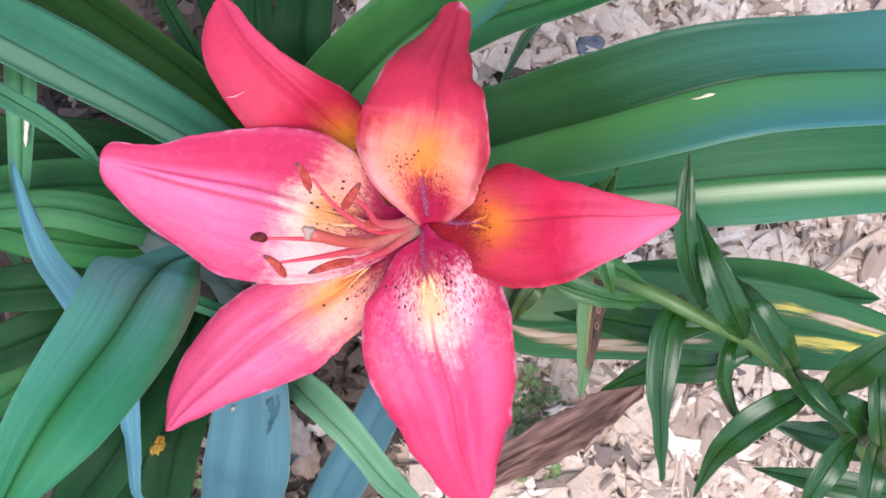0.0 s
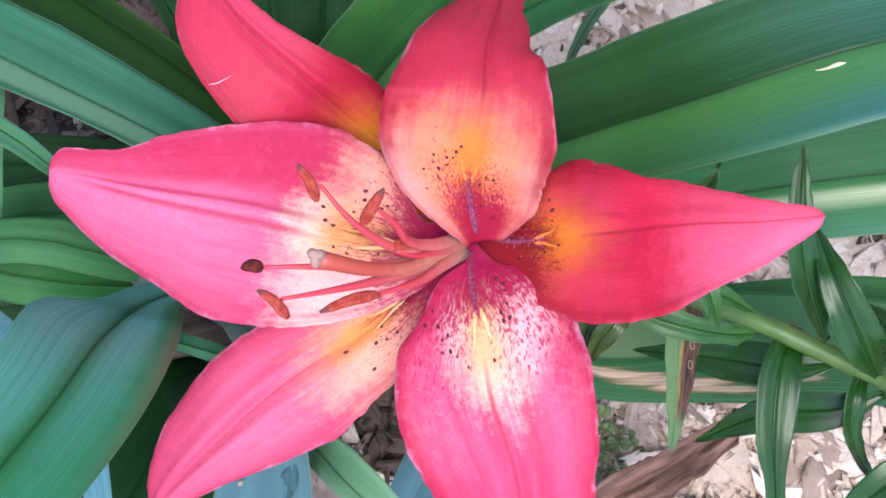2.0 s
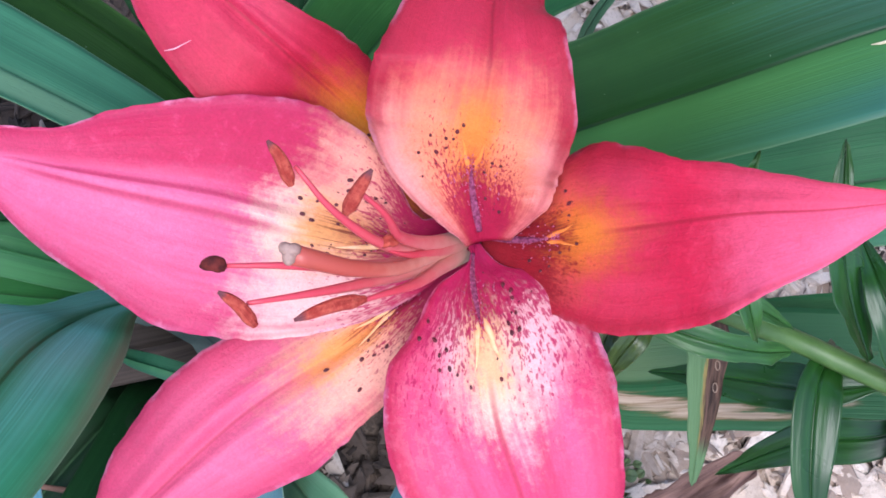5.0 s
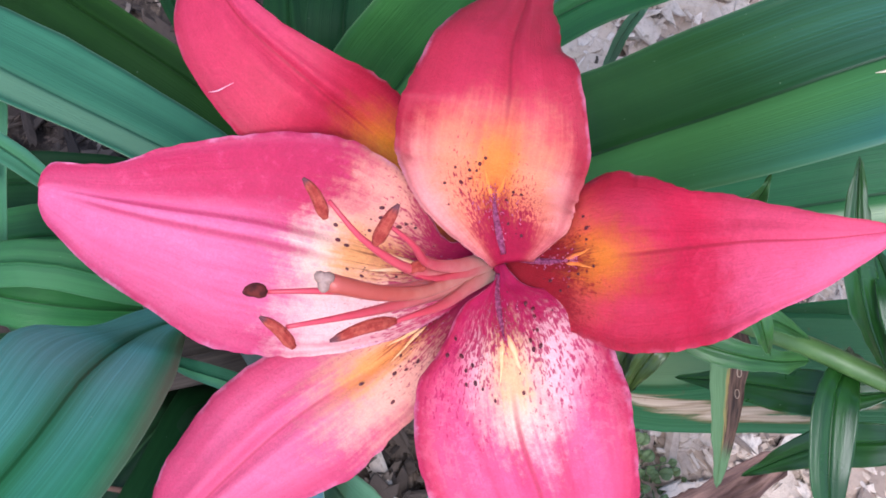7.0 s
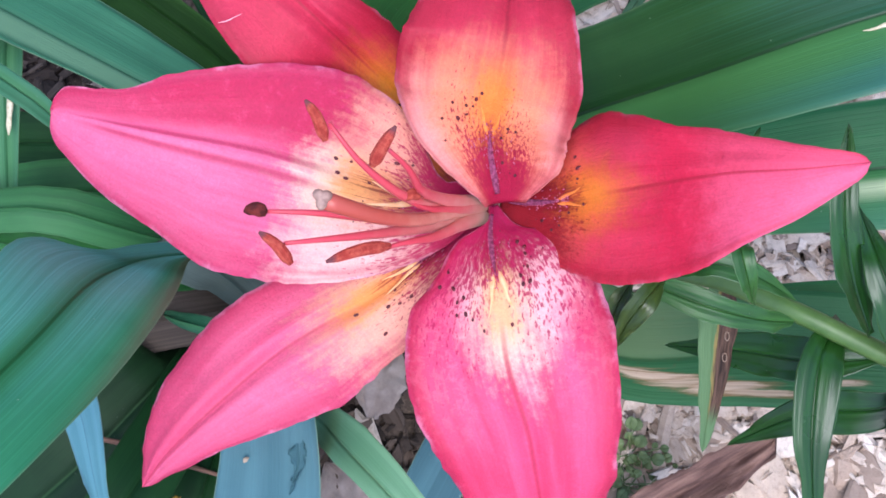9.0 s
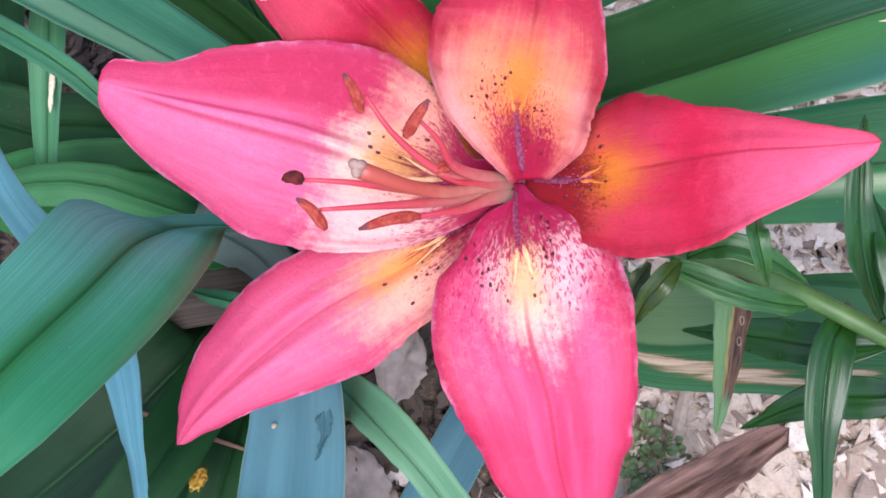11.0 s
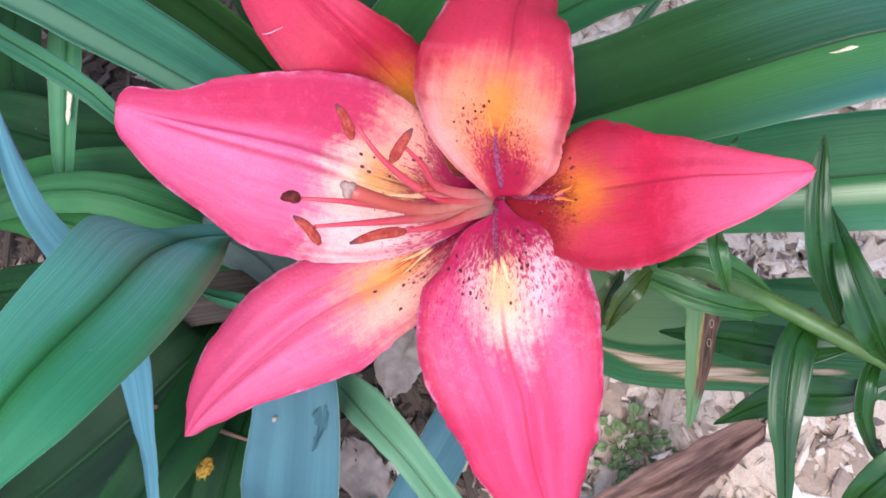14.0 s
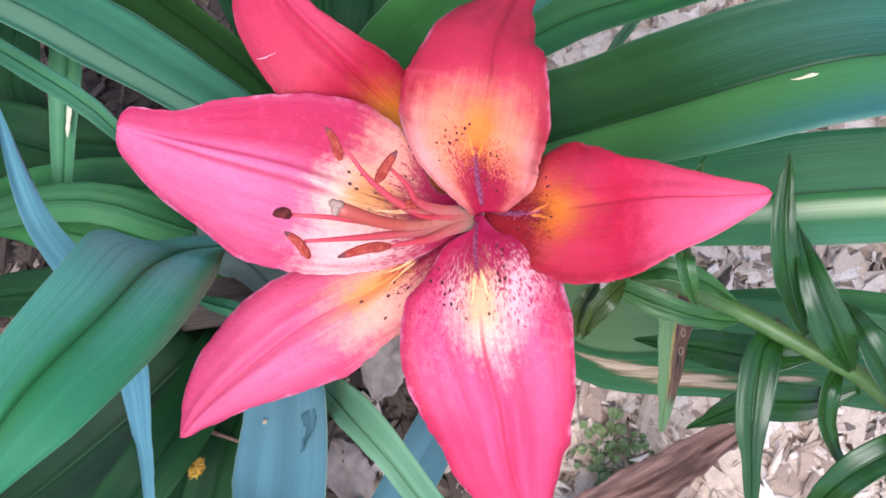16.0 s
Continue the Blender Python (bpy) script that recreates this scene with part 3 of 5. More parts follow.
def frame_at(points, u, before=None, up=(0, 0, 1), roll=0.0):
    """Place, side and normal of a ribbon at u; side points to the right of its way, seen from above."""
    c = along(points, u)
    t = (along(points, min(1, u + 0.01)) - along(points, max(0, u - 0.01))).normalized()
    side = t.cross(Vector(up))
    if side.length < 0.25 and before is not None:
        side = before - t * before.dot(t)
    side.normalize()
    if before is not None and side.dot(before) < 0:
        side = -side
    n = side.cross(t)
    a = radians(roll)
    return c, (side * math.cos(a) + n * math.sin(a)), (n * math.cos(a) - side * math.sin(a)), side


def ribbon(points, left, right, shape, nu=40, nv=12, thick=0.0005, tip=0.1, up=(0, 0, 1), roll=(0, 0), wave=0.0, seed=0, fray=0.0):
    """A closed thin sheet along a curve: half widths to the left and right, shape(u, v, w) gives the height above the spine."""
    bm = bmesh.new()
    layer = bm.loops.layers.uv.new("UVMap")
    rows, uvs, before = ([], []), {}, None
    for i in range(nu + 1):
        u = i / nu
        c, side, n, before = frame_at(points, u, before, up, stations(points, list(roll), u))
        k = 1.0 if u < 1 - tip else math.sqrt(max(0.0, 1 - ((u - 1 + tip) / tip) ** 2))
        wl, wr = max(0.0, stations(points, left, u)) * k, max(0.0, stations(points, right, u)) * k
        top, low = [], []
        for j in range(nv + 1):
            v = 2 * j / nv - 1
            v = math.copysign(abs(v) ** 1.4, v)
            w = wr if v > 0 else wl
            jig = wave * (abs(v) ** 3 * noise.noise(Vector((u * 9, seed * 7.1, 3.0 * (v > 0)))) + 0.30 * abs(v) ** 14 * noise.noise(Vector((u * 34, seed * 3.3, 5.0 * (v > 0)))))
            torn = fray * min(1.0, 2.2 * (1 - u)) ** 2 * abs(v) ** 9 * (noise.noise(Vector((u * 42, seed, 9.0 * (v > 0)))) + 0.5 * noise.noise(Vector((u * 110, seed, 4.0 * (v > 0)))))
            p = c + side * (v * w + jig * 0.5 + torn) + n * (shape(u, v, 0.5 * (wl + wr)) + jig)
            th = thick * (1 - 0.75 * v * v) * (0.3 + 0.7 * min(1, (1 - u) * 8))
            for row, q in ((top, p), (low, p - n * th)):
                vert = bm.verts.new(q)
                uvs[vert] = (u, 0.5 + 0.5 * v)
                row.append(vert)
        rows[0].append(top)
        rows[1].append(low)

    def face(*vs):
        f = bm.faces.new(vs)
        for lp in f.loops:
            lp[layer].uv = uvs[lp.vert]

    T, L = rows
    for i in range(nu):
        for j in range(nv):
            face(T[i][j], T[i][j + 1], T[i + 1][j + 1], T[i + 1][j])
            face(L[i][j], L[i + 1][j], L[i + 1][j + 1], L[i][j + 1])
        face(T[i][0], T[i + 1][0], L[i + 1][0], L[i][0])
        face(T[i][nv], L[i][nv], L[i + 1][nv], T[i + 1][nv])
    for j in range(nv):
        face(T[0][j], L[0][j], L[0][j + 1], T[0][j + 1])
        face(T[nu][j], T[nu][j + 1], L[nu][j + 1], L[nu][j])
    bmesh.ops.recalc_face_normals(bm, faces=bm.faces)
    return bm


def tube(points, radii, nu=20, nv=10, squash=1.0):
    """A round stalk along a curve with a radius profile, closed at both ends."""
    bm = bmesh.new()
    layer = bm.loops.layers.uv.new("UVMap")
    rings, uvs, before = [], {}, None
    for i in range(nu + 1):
        u = i / nu
        c, side, n, before = frame_at(points, u, before)
        r = max(0.00005, level(radii, u))
        ring = []
        for j in range(nv):
            a = 2 * math.pi * j / nv
            v = bm.verts.new(c + side * (r * math.cos(a)) + n * (r * squash * math.sin(a)))
            uvs[v] = (u, j / nv)
            ring.append(v)
        rings.append(ring)
    faces = [(rings[i][j], rings[i][(j + 1) % nv], rings[i + 1][(j + 1) % nv], rings[i + 1][j]) for i in range(nu) for j in range(nv)]
    for vs in faces + [tuple(rings[0][::-1]), tuple(rings[-1])]:
        f = bm.faces.new(vs)
        for lp in f.loops:
            lp[layer].uv = uvs[lp.vert]
    bmesh.ops.recalc_face_normals(bm, faces=bm.faces)
    return bm


# ---- the ground ----
GROUND = -0.07


def ground_height(x, y):
    near = math.exp(-(x * x + y * y) / 0.5)
    return GROUND + near * (0.010 * noise.noise(Vector((x * 9, y * 9, 0.3))) + 0.004 * noise.noise(Vector((x * 40, y * 40, 1.7))))


def build_ground():
    """One sheet out to the horizon, finely divided close to the plants."""
    bm = bmesh.new()
    ticks = [-3000, -300, -40, -6, -2, -1.0] + [i * 0.02 for i in range(-35, 36)] + [1.0, 2, 6, 40, 300, 3000]
    grid = [[bm.verts.new((x, y, ground_height(x, y))) for x in ticks] for y in ticks]
    for a, b in zip(grid, grid[1:]):
        for k in range(len(ticks) - 1):
            bm.faces.new((a[k], a[k + 1], b[k + 1], b[k]))
    ob = part("ground", bm, soil)
    return tagged(ob, "dark garden soil under a mulch of pale wood chips", "ground", kind="structure")


ground = build_ground()


# ---- the lily ----
LILY = thing("lily", (0.2550, -0.1720, GROUND), "pink lily with orange and cream throat on a leafy green stem", "flower")


def petal_shape(cup_base, cup_tip, groove=0.0016, low_side=1.0):
    def shape(u, v, w):
        cup = cup_base * (1 - u) ** 2 + cup_tip * u
        z = cup * w * abs(v) ** 1.8 * (low_side if v < 0 else 1.0)
        g = groove * max(0.0, math.sin(math.pi * min(1, u * 0.98))) ** 0.7
        z -= g * math.exp(-(v / 0.11) ** 2)
        z += 0.7 * g * math.exp(-((abs(v) - 0.25) / 0.13) ** 2)
        z += 0.0005 * noise.noise(Vector((u * 5.0, v * 1.7, groove * 30000 + cup_base * 70))) * min(1, u * 3)
        return z
    return shape


def petal(points, left, right, material, shape, label, seed, roll=(0, 0), tip=0.07, wave=0.0016):
    return part("petal", ribbon(points, left, right, shape, 110, 28, 0.0007, tip, roll=roll, wave=wave, seed=seed, fray=0.0004), material, LILY, label)


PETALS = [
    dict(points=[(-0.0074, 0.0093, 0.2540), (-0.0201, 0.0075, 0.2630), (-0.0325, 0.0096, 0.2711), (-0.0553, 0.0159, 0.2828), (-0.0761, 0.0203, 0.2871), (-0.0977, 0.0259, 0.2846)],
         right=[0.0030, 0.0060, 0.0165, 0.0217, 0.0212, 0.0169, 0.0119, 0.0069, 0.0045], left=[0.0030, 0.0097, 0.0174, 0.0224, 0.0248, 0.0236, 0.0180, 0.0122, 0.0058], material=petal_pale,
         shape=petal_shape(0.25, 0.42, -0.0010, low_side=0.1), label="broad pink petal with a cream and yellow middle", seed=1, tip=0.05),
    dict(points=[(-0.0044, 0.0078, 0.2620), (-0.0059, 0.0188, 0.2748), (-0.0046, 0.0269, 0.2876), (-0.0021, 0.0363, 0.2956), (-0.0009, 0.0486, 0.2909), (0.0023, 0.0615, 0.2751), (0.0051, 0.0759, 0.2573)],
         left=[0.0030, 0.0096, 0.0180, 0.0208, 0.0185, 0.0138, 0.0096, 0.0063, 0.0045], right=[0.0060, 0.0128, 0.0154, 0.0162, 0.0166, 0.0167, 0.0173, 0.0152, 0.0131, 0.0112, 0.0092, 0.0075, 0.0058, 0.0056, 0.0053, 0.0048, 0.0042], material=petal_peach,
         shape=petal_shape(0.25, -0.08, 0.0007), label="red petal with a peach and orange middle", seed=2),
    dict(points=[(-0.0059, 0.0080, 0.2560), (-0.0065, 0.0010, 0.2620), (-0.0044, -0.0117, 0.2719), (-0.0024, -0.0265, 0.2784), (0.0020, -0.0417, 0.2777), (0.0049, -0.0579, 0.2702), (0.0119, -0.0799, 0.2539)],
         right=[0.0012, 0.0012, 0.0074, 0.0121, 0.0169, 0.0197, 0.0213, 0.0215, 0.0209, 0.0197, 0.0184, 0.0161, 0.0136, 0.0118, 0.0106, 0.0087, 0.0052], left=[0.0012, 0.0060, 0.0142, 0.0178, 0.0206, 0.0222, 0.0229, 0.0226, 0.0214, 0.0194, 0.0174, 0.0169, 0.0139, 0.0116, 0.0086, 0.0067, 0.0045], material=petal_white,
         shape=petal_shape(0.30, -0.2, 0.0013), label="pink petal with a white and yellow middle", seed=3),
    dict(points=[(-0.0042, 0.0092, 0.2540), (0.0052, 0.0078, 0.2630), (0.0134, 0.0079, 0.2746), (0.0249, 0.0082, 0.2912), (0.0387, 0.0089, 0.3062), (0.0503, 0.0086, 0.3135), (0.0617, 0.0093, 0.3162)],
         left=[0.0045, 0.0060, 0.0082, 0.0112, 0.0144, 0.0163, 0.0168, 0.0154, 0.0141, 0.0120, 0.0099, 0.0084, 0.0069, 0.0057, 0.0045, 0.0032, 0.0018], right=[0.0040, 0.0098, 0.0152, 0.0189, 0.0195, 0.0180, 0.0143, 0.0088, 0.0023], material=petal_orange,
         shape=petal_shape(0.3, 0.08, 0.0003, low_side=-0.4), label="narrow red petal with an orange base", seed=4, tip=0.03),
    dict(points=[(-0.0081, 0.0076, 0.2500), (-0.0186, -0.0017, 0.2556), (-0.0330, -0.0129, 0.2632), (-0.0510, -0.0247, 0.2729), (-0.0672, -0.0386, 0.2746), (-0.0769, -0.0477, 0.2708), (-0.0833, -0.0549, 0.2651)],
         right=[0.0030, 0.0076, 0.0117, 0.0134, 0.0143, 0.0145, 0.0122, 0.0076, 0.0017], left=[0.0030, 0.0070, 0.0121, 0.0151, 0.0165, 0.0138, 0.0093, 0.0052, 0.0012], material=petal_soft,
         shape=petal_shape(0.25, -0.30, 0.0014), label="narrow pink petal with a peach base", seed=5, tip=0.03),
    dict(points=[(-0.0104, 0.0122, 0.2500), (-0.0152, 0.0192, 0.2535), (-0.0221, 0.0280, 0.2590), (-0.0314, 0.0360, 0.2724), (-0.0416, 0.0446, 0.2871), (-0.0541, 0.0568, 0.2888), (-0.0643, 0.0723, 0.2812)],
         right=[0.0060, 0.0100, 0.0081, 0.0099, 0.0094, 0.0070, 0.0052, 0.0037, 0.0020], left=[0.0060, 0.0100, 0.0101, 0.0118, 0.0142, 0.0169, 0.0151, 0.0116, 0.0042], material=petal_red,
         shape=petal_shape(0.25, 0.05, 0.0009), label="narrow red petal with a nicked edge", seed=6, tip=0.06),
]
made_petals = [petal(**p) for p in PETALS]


def on_petal(p, u, v):
    before = None
    for k in range(6):
        c, side, n, before = frame_at(p["points"], u * (k + 1) / 6, before)
    wl, wr = level(p["left"], u), level(p["right"], u)
    return c + side * (v * (wr if v > 0 else wl)) + n * p["shape"](u, v, 0.5 * (wl + wr)), side, n


# where the larger spots sit on each petal: along it, and across it from the midrib
SPOTS = [
    [(0.305, 0.55), (0.30, 0.45), (0.255, 0.45), (0.24, 0.53), (0.215, 0.58), (0.315, 0.28), (0.38, 0.10), (0.36, 0.07), (0.345, -0.15), (0.355, 0.25), (0.31, -0.20), (0.235, -0.17), (0.39, 0.23), (0.305, 0.10)],
    [(0.285, -0.42), (0.285, -0.27), (0.305, -0.17), (0.285, -0.20), (0.32, -0.12), (0.26, -0.27), (0.245, -0.38), (0.24, -0.57), (0.235, 0.23), (0.23, 0.33), (0.19, -0.65), (0.075, 0.33), (0.195, 0.15), (0.115, 0.15)],
    [(0.13, -0.40), (0.15, -0.45), (0.17, -0.42), (0.205, -0.38), (0.225, -0.27), (0.24, -0.35), (0.245, -0.27), (0.19, 0.80), (0.23, 0.60), (0.255, 0.43), (0.265, 0.50), (0.295, 0.38), (0.295, 0.48), (0.31, 0.30), (0.335, 0.18), (0.325, -0.10), (0.225, 0.80)],
    [(0.28, -0.40), (0.28, -0.25), (0.30, 0.10), (0.245, 0.20), (0.21, 0.40), (0.27, -0.57), (0.185, 0.50), (0.15, 0.38)],
    [(0.38, -0.12), (0.315, -0.30), (0.29, -0.38), (0.35, -0.60), (0.26, -0.42), (0.28, -0.15)],
    [(0.26, 0.20), (0.29, -0.15)],
]


def add_spots(p, ob, spots, ridge, seed):
    """Raised dark spots on the throat of a petal, fringed bumps beside its furrow, the furrow's felted floor and the ridges past it."""
    rnd = random.Random(seed)
    bm, fine = bmesh.new(), bmesh.new()

    def bead(mesh, u, v, r, stretch, height, divisions):
        c, side, n = on_petal(p, u, v)
        m = Matrix((side, n.cross(side), n)).transposed().to_4x4()
        m.translation = c + n * 0.00015
        bmesh.ops.create_icosphere(mesh, subdivisions=divisions, radius=1.0, matrix=m @ Matrix.Rotation(rnd.uniform(-0.35, 0.35), 4, "Z") @ Matrix.Diagonal((r, r * stretch, r * height, 1)))

    for u, v in spots:
        bead(bm, u, v, rnd.uniform(0.00026, 0.00042), rnd.uniform(1.3, 1.9), 0.5, 2)
    for k in range(len(spots)):
        u, v = rnd.choice(spots)
        bead(bm, max(0.08, u + rnd.gauss(-0.03, 0.03)), max(-0.85, min(0.85, v + rnd.gauss(0, 0.12))), rnd.uniform(0.00012, 0.0002), rnd.uniform(1.2, 2.0), 0.5, 1)
    for k in range(150):
        u, v = rnd.uniform(0.04, 0.24), rnd.gauss(0, 0.05)
        bead(fine, u, v, rnd.uniform(0.0001, 0.0002), 1.0, 1.0, 1)
    for k in range(22):
        u, v = rnd.uniform(0.10, 0.24), rnd.choice((-1, 1)) * rnd.uniform(0.08, 0.34)
        bead(fine, u, v, rnd.uniform(0.0001, 0.00018), rnd.uniform(1.0, 4.0), 1.0, 1)
    tagged(part("speckle", bm, spot_dark, ob, "dark maroon spots"), kind="stuff")
    tagged(part("papilla", fine, papilla_pink, ob, "small lilac bumps beside the furrow"), kind="stuff")
    line = [on_petal(p, 0.03 + 0.17 * i / 5, 0.0) for i in range(6)]
    part("nectary_ridge", tube([c + n * 0.0001 for c, side, n in line], [0.0006, 0.0008, 0.0007, 0.0005, 0.0001], 24, 10, 0.6), nectary_purple, ob)
    for sgn in (-1, 1):
        long, big = rnd.uniform(0.10, 0.15), 1.0 if ridge == ridge_orange else rnd.uniform(1.1, 1.7)
        fork = [on_petal(p, 0.19 + long * i / 5, sgn * (0.04 + 0.10 * (i / 5) ** 1.3) + rnd.uniform(-0.012, 0.012)) for i in range(6)]
        part("throat_ridge", tube([c - n * 0.00012 for c, side, n in fork], [r * big for r in (0.0001, 0.0005, 0.00042, 0.0003, 0.00018, 0.00005)], 24, 8, 0.8), ridge, ob)


for k, (p, ob) in enumerate(zip(PETALS, made_petals)):
    add_spots(p, ob, SPOTS[k], ridge_orange if k in (1, 3, 5) else ridge_cream, 20 + k)

# throat tube, pistil and stamens
part("receptacle", tube([(-0.0053, 0.0086, 0.2360), (-0.0030, 0.0077, 0.2240), (0.0031, 0.0050, 0.2150), (0.0148, 0.0002, 0.2120)], [0.002, 0.0045, 0.0045, 0.003]), stem_green, LILY, "green receptacle below the petals")


def anther(a, b, r, material, parent):
    a, b = Vector(a), Vector(b)
    mid = (a + b) / 2 + Vector((0.0004, 0.0006, 0.001))
    part("anther", tube([a, mid, b], [r * 0.25, r * 0.68, r * 0.85, r * 0.95, r * 1.0, r * 0.95, r * 0.5], 28, 12, 0.85), material, parent)


STAMENS = [
    ([(-0.0075, 0.0087, 0.2440), (-0.0155, 0.0055, 0.2750), (-0.0226, 0.0067, 0.2930), (-0.0295, 0.0120, 0.3030), (-0.0347, 0.0188, 0.3070)], (-0.0389, 0.0229, 0.3090), (-0.0356, 0.0157, 0.3060), 0.0012, anther_rust),
    ([(-0.0072, 0.0090, 0.2440), (-0.0139, 0.0071, 0.2750), (-0.0187, 0.0076, 0.2920), (-0.0204, 0.0108, 0.3030), (-0.0242, 0.0143, 0.3090)], (-0.0216, 0.0173, 0.3120), (-0.0265, 0.0106, 0.3080), 0.0013, anther_rust),
    ([(-0.0075, 0.0081, 0.2440), (-0.0173, 0.0038, 0.2720), (-0.0291, 0.0025, 0.2900), (-0.0393, 0.0028, 0.2980), (-0.0481, 0.0029, 0.3010)], (-0.0522, 0.0029, 0.3010), (-0.0479, 0.0025, 0.3010), 0.0014, anther_dark),
    ([(-0.0075, 0.0080, 0.2440), (-0.0157, 0.0027, 0.2720), (-0.0260, -0.0006, 0.2900), (-0.0344, -0.0023, 0.3000), (-0.0433, -0.0036, 0.3060)], (-0.0477, -0.0016, 0.3080), (-0.0422, -0.0074, 0.3050), 0.0012, anther_rust),
    ([(-0.0072, 0.0076, 0.2440), (-0.0125, 0.0027, 0.2680), (-0.0169, -0.0007, 0.2800), (-0.0221, -0.0025, 0.2890), (-0.0270, -0.0041, 0.2930)], (-0.0370, -0.0067, 0.2970), (-0.0250, -0.0033, 0.2920), 0.0013, anther_rust),
    ([(-0.0072, 0.0094, 0.2440), (-0.0124, 0.0060, 0.2700), (-0.0168, 0.0047, 0.2820), (-0.0197, 0.0049, 0.2880), (-0.0215, 0.0058, 0.2910)], (-0.0227, 0.0058, 0.2920), (-0.0193, 0.0068, 0.2900), 0.0012, anther_rust),
]
for pts, a, b, r, m in STAMENS:
    st = part("filament", tube(pts, [0.0026, 0.0021, 0.0014, 0.0009, 0.0004], 26, 10), filament_pink, LILY)
    anther(a, b, r, m, st)
style = part("style", tube([(-0.0072, 0.0087, 0.2440), (-0.0140, 0.0048, 0.2730), (-0.0197, 0.0021, 0.2880), (-0.0268, 0.0020, 0.2990), (-0.0330, 0.0035, 0.3060), (-0.0354, 0.0042, 0.3080)],
                           [0.0020, 0.0016, 0.0013, 0.0013, 0.0015, 0.0018], 30, 12), style_pale, LILY)


def stigma_head():
    bm = bmesh.new()
    for k in range(3):
        a = 2 * math.pi * k / 3 + 0.4
        m = Matrix.Translation(Vector((-0.0356, 0.0045, 0.3090)) + Vector((math.cos(a) * 0.0005, math.sin(a) * 0.0007, 0.0002)))
        bmesh.ops.create_icosphere(bm, subdivisions=2, radius=1.0, matrix=m @ Matrix.Rotation(a, 4, "Z") @ Matrix.Diagonal((0.0016, 0.0012, 0.0010, 1)))
    return bm


part("stigma", stigma_head(), stigma_grey, style, "three-lobed greyish stigma")

# stem and its leaves
STEM = [(0.0031, 0.0050, 0.2150), (0.0200, -0.0010, 0.2050), (0.0532, -0.0071, 0.1920), (0.0635, -0.0107, 0.1860), (0.0788, -0.0168, 0.1800), (0.0903, -0.0226, 0.1800), (0.1048, -0.0295, 0.1780), (0.1146, -0.0341, 0.1750), (0.1293, -0.0445, 0.1680), (0.1463, -0.0587, 0.1580), (0.1663, -0.0769, 0.1400), (0.2150, -0.1220, 0.0600), (0.2550, -0.1720, GROUND)]
part("stem", tube(STEM, [0.0022, 0.0027, 0.0031, 0.0032, 0.0032, 0.0031, 0.0031, 0.0033, 0.0036], 70, 12), stem_green, LILY)

LANCE = (0.20, 0.58, 0.86, 0.95, 0.88, 0.72, 0.50, 0.27, 0.05)


def leaf_shape(fold, bow=0.0, rib=0.0006):
    def shape(u, v, w):
        return fold * w * (math.sqrt(v * v + 0.002) - 0.045) + bow * w * v * v - rib * math.exp(-(v / 0.05) ** 2)
    return shape


def lily_leaf(points, width, material, roll=(0, 0), seed=0):
    wl, wr = ([width * k for k in LANCE],) * 2 if isinstance(width, float) else width
    ribbed = leaf_shape(0.38, -0.15)

    def shape(u, v, ww):
        return ribbed(u, v, ww) + 0.00006 * math.cos(v * 12.5)
    return part("leaf", ribbon(points, wl, wr, shape, 36, 22, 0.0005, 0.03, roll=roll, wave=0.0012, seed=seed), material, LILY)


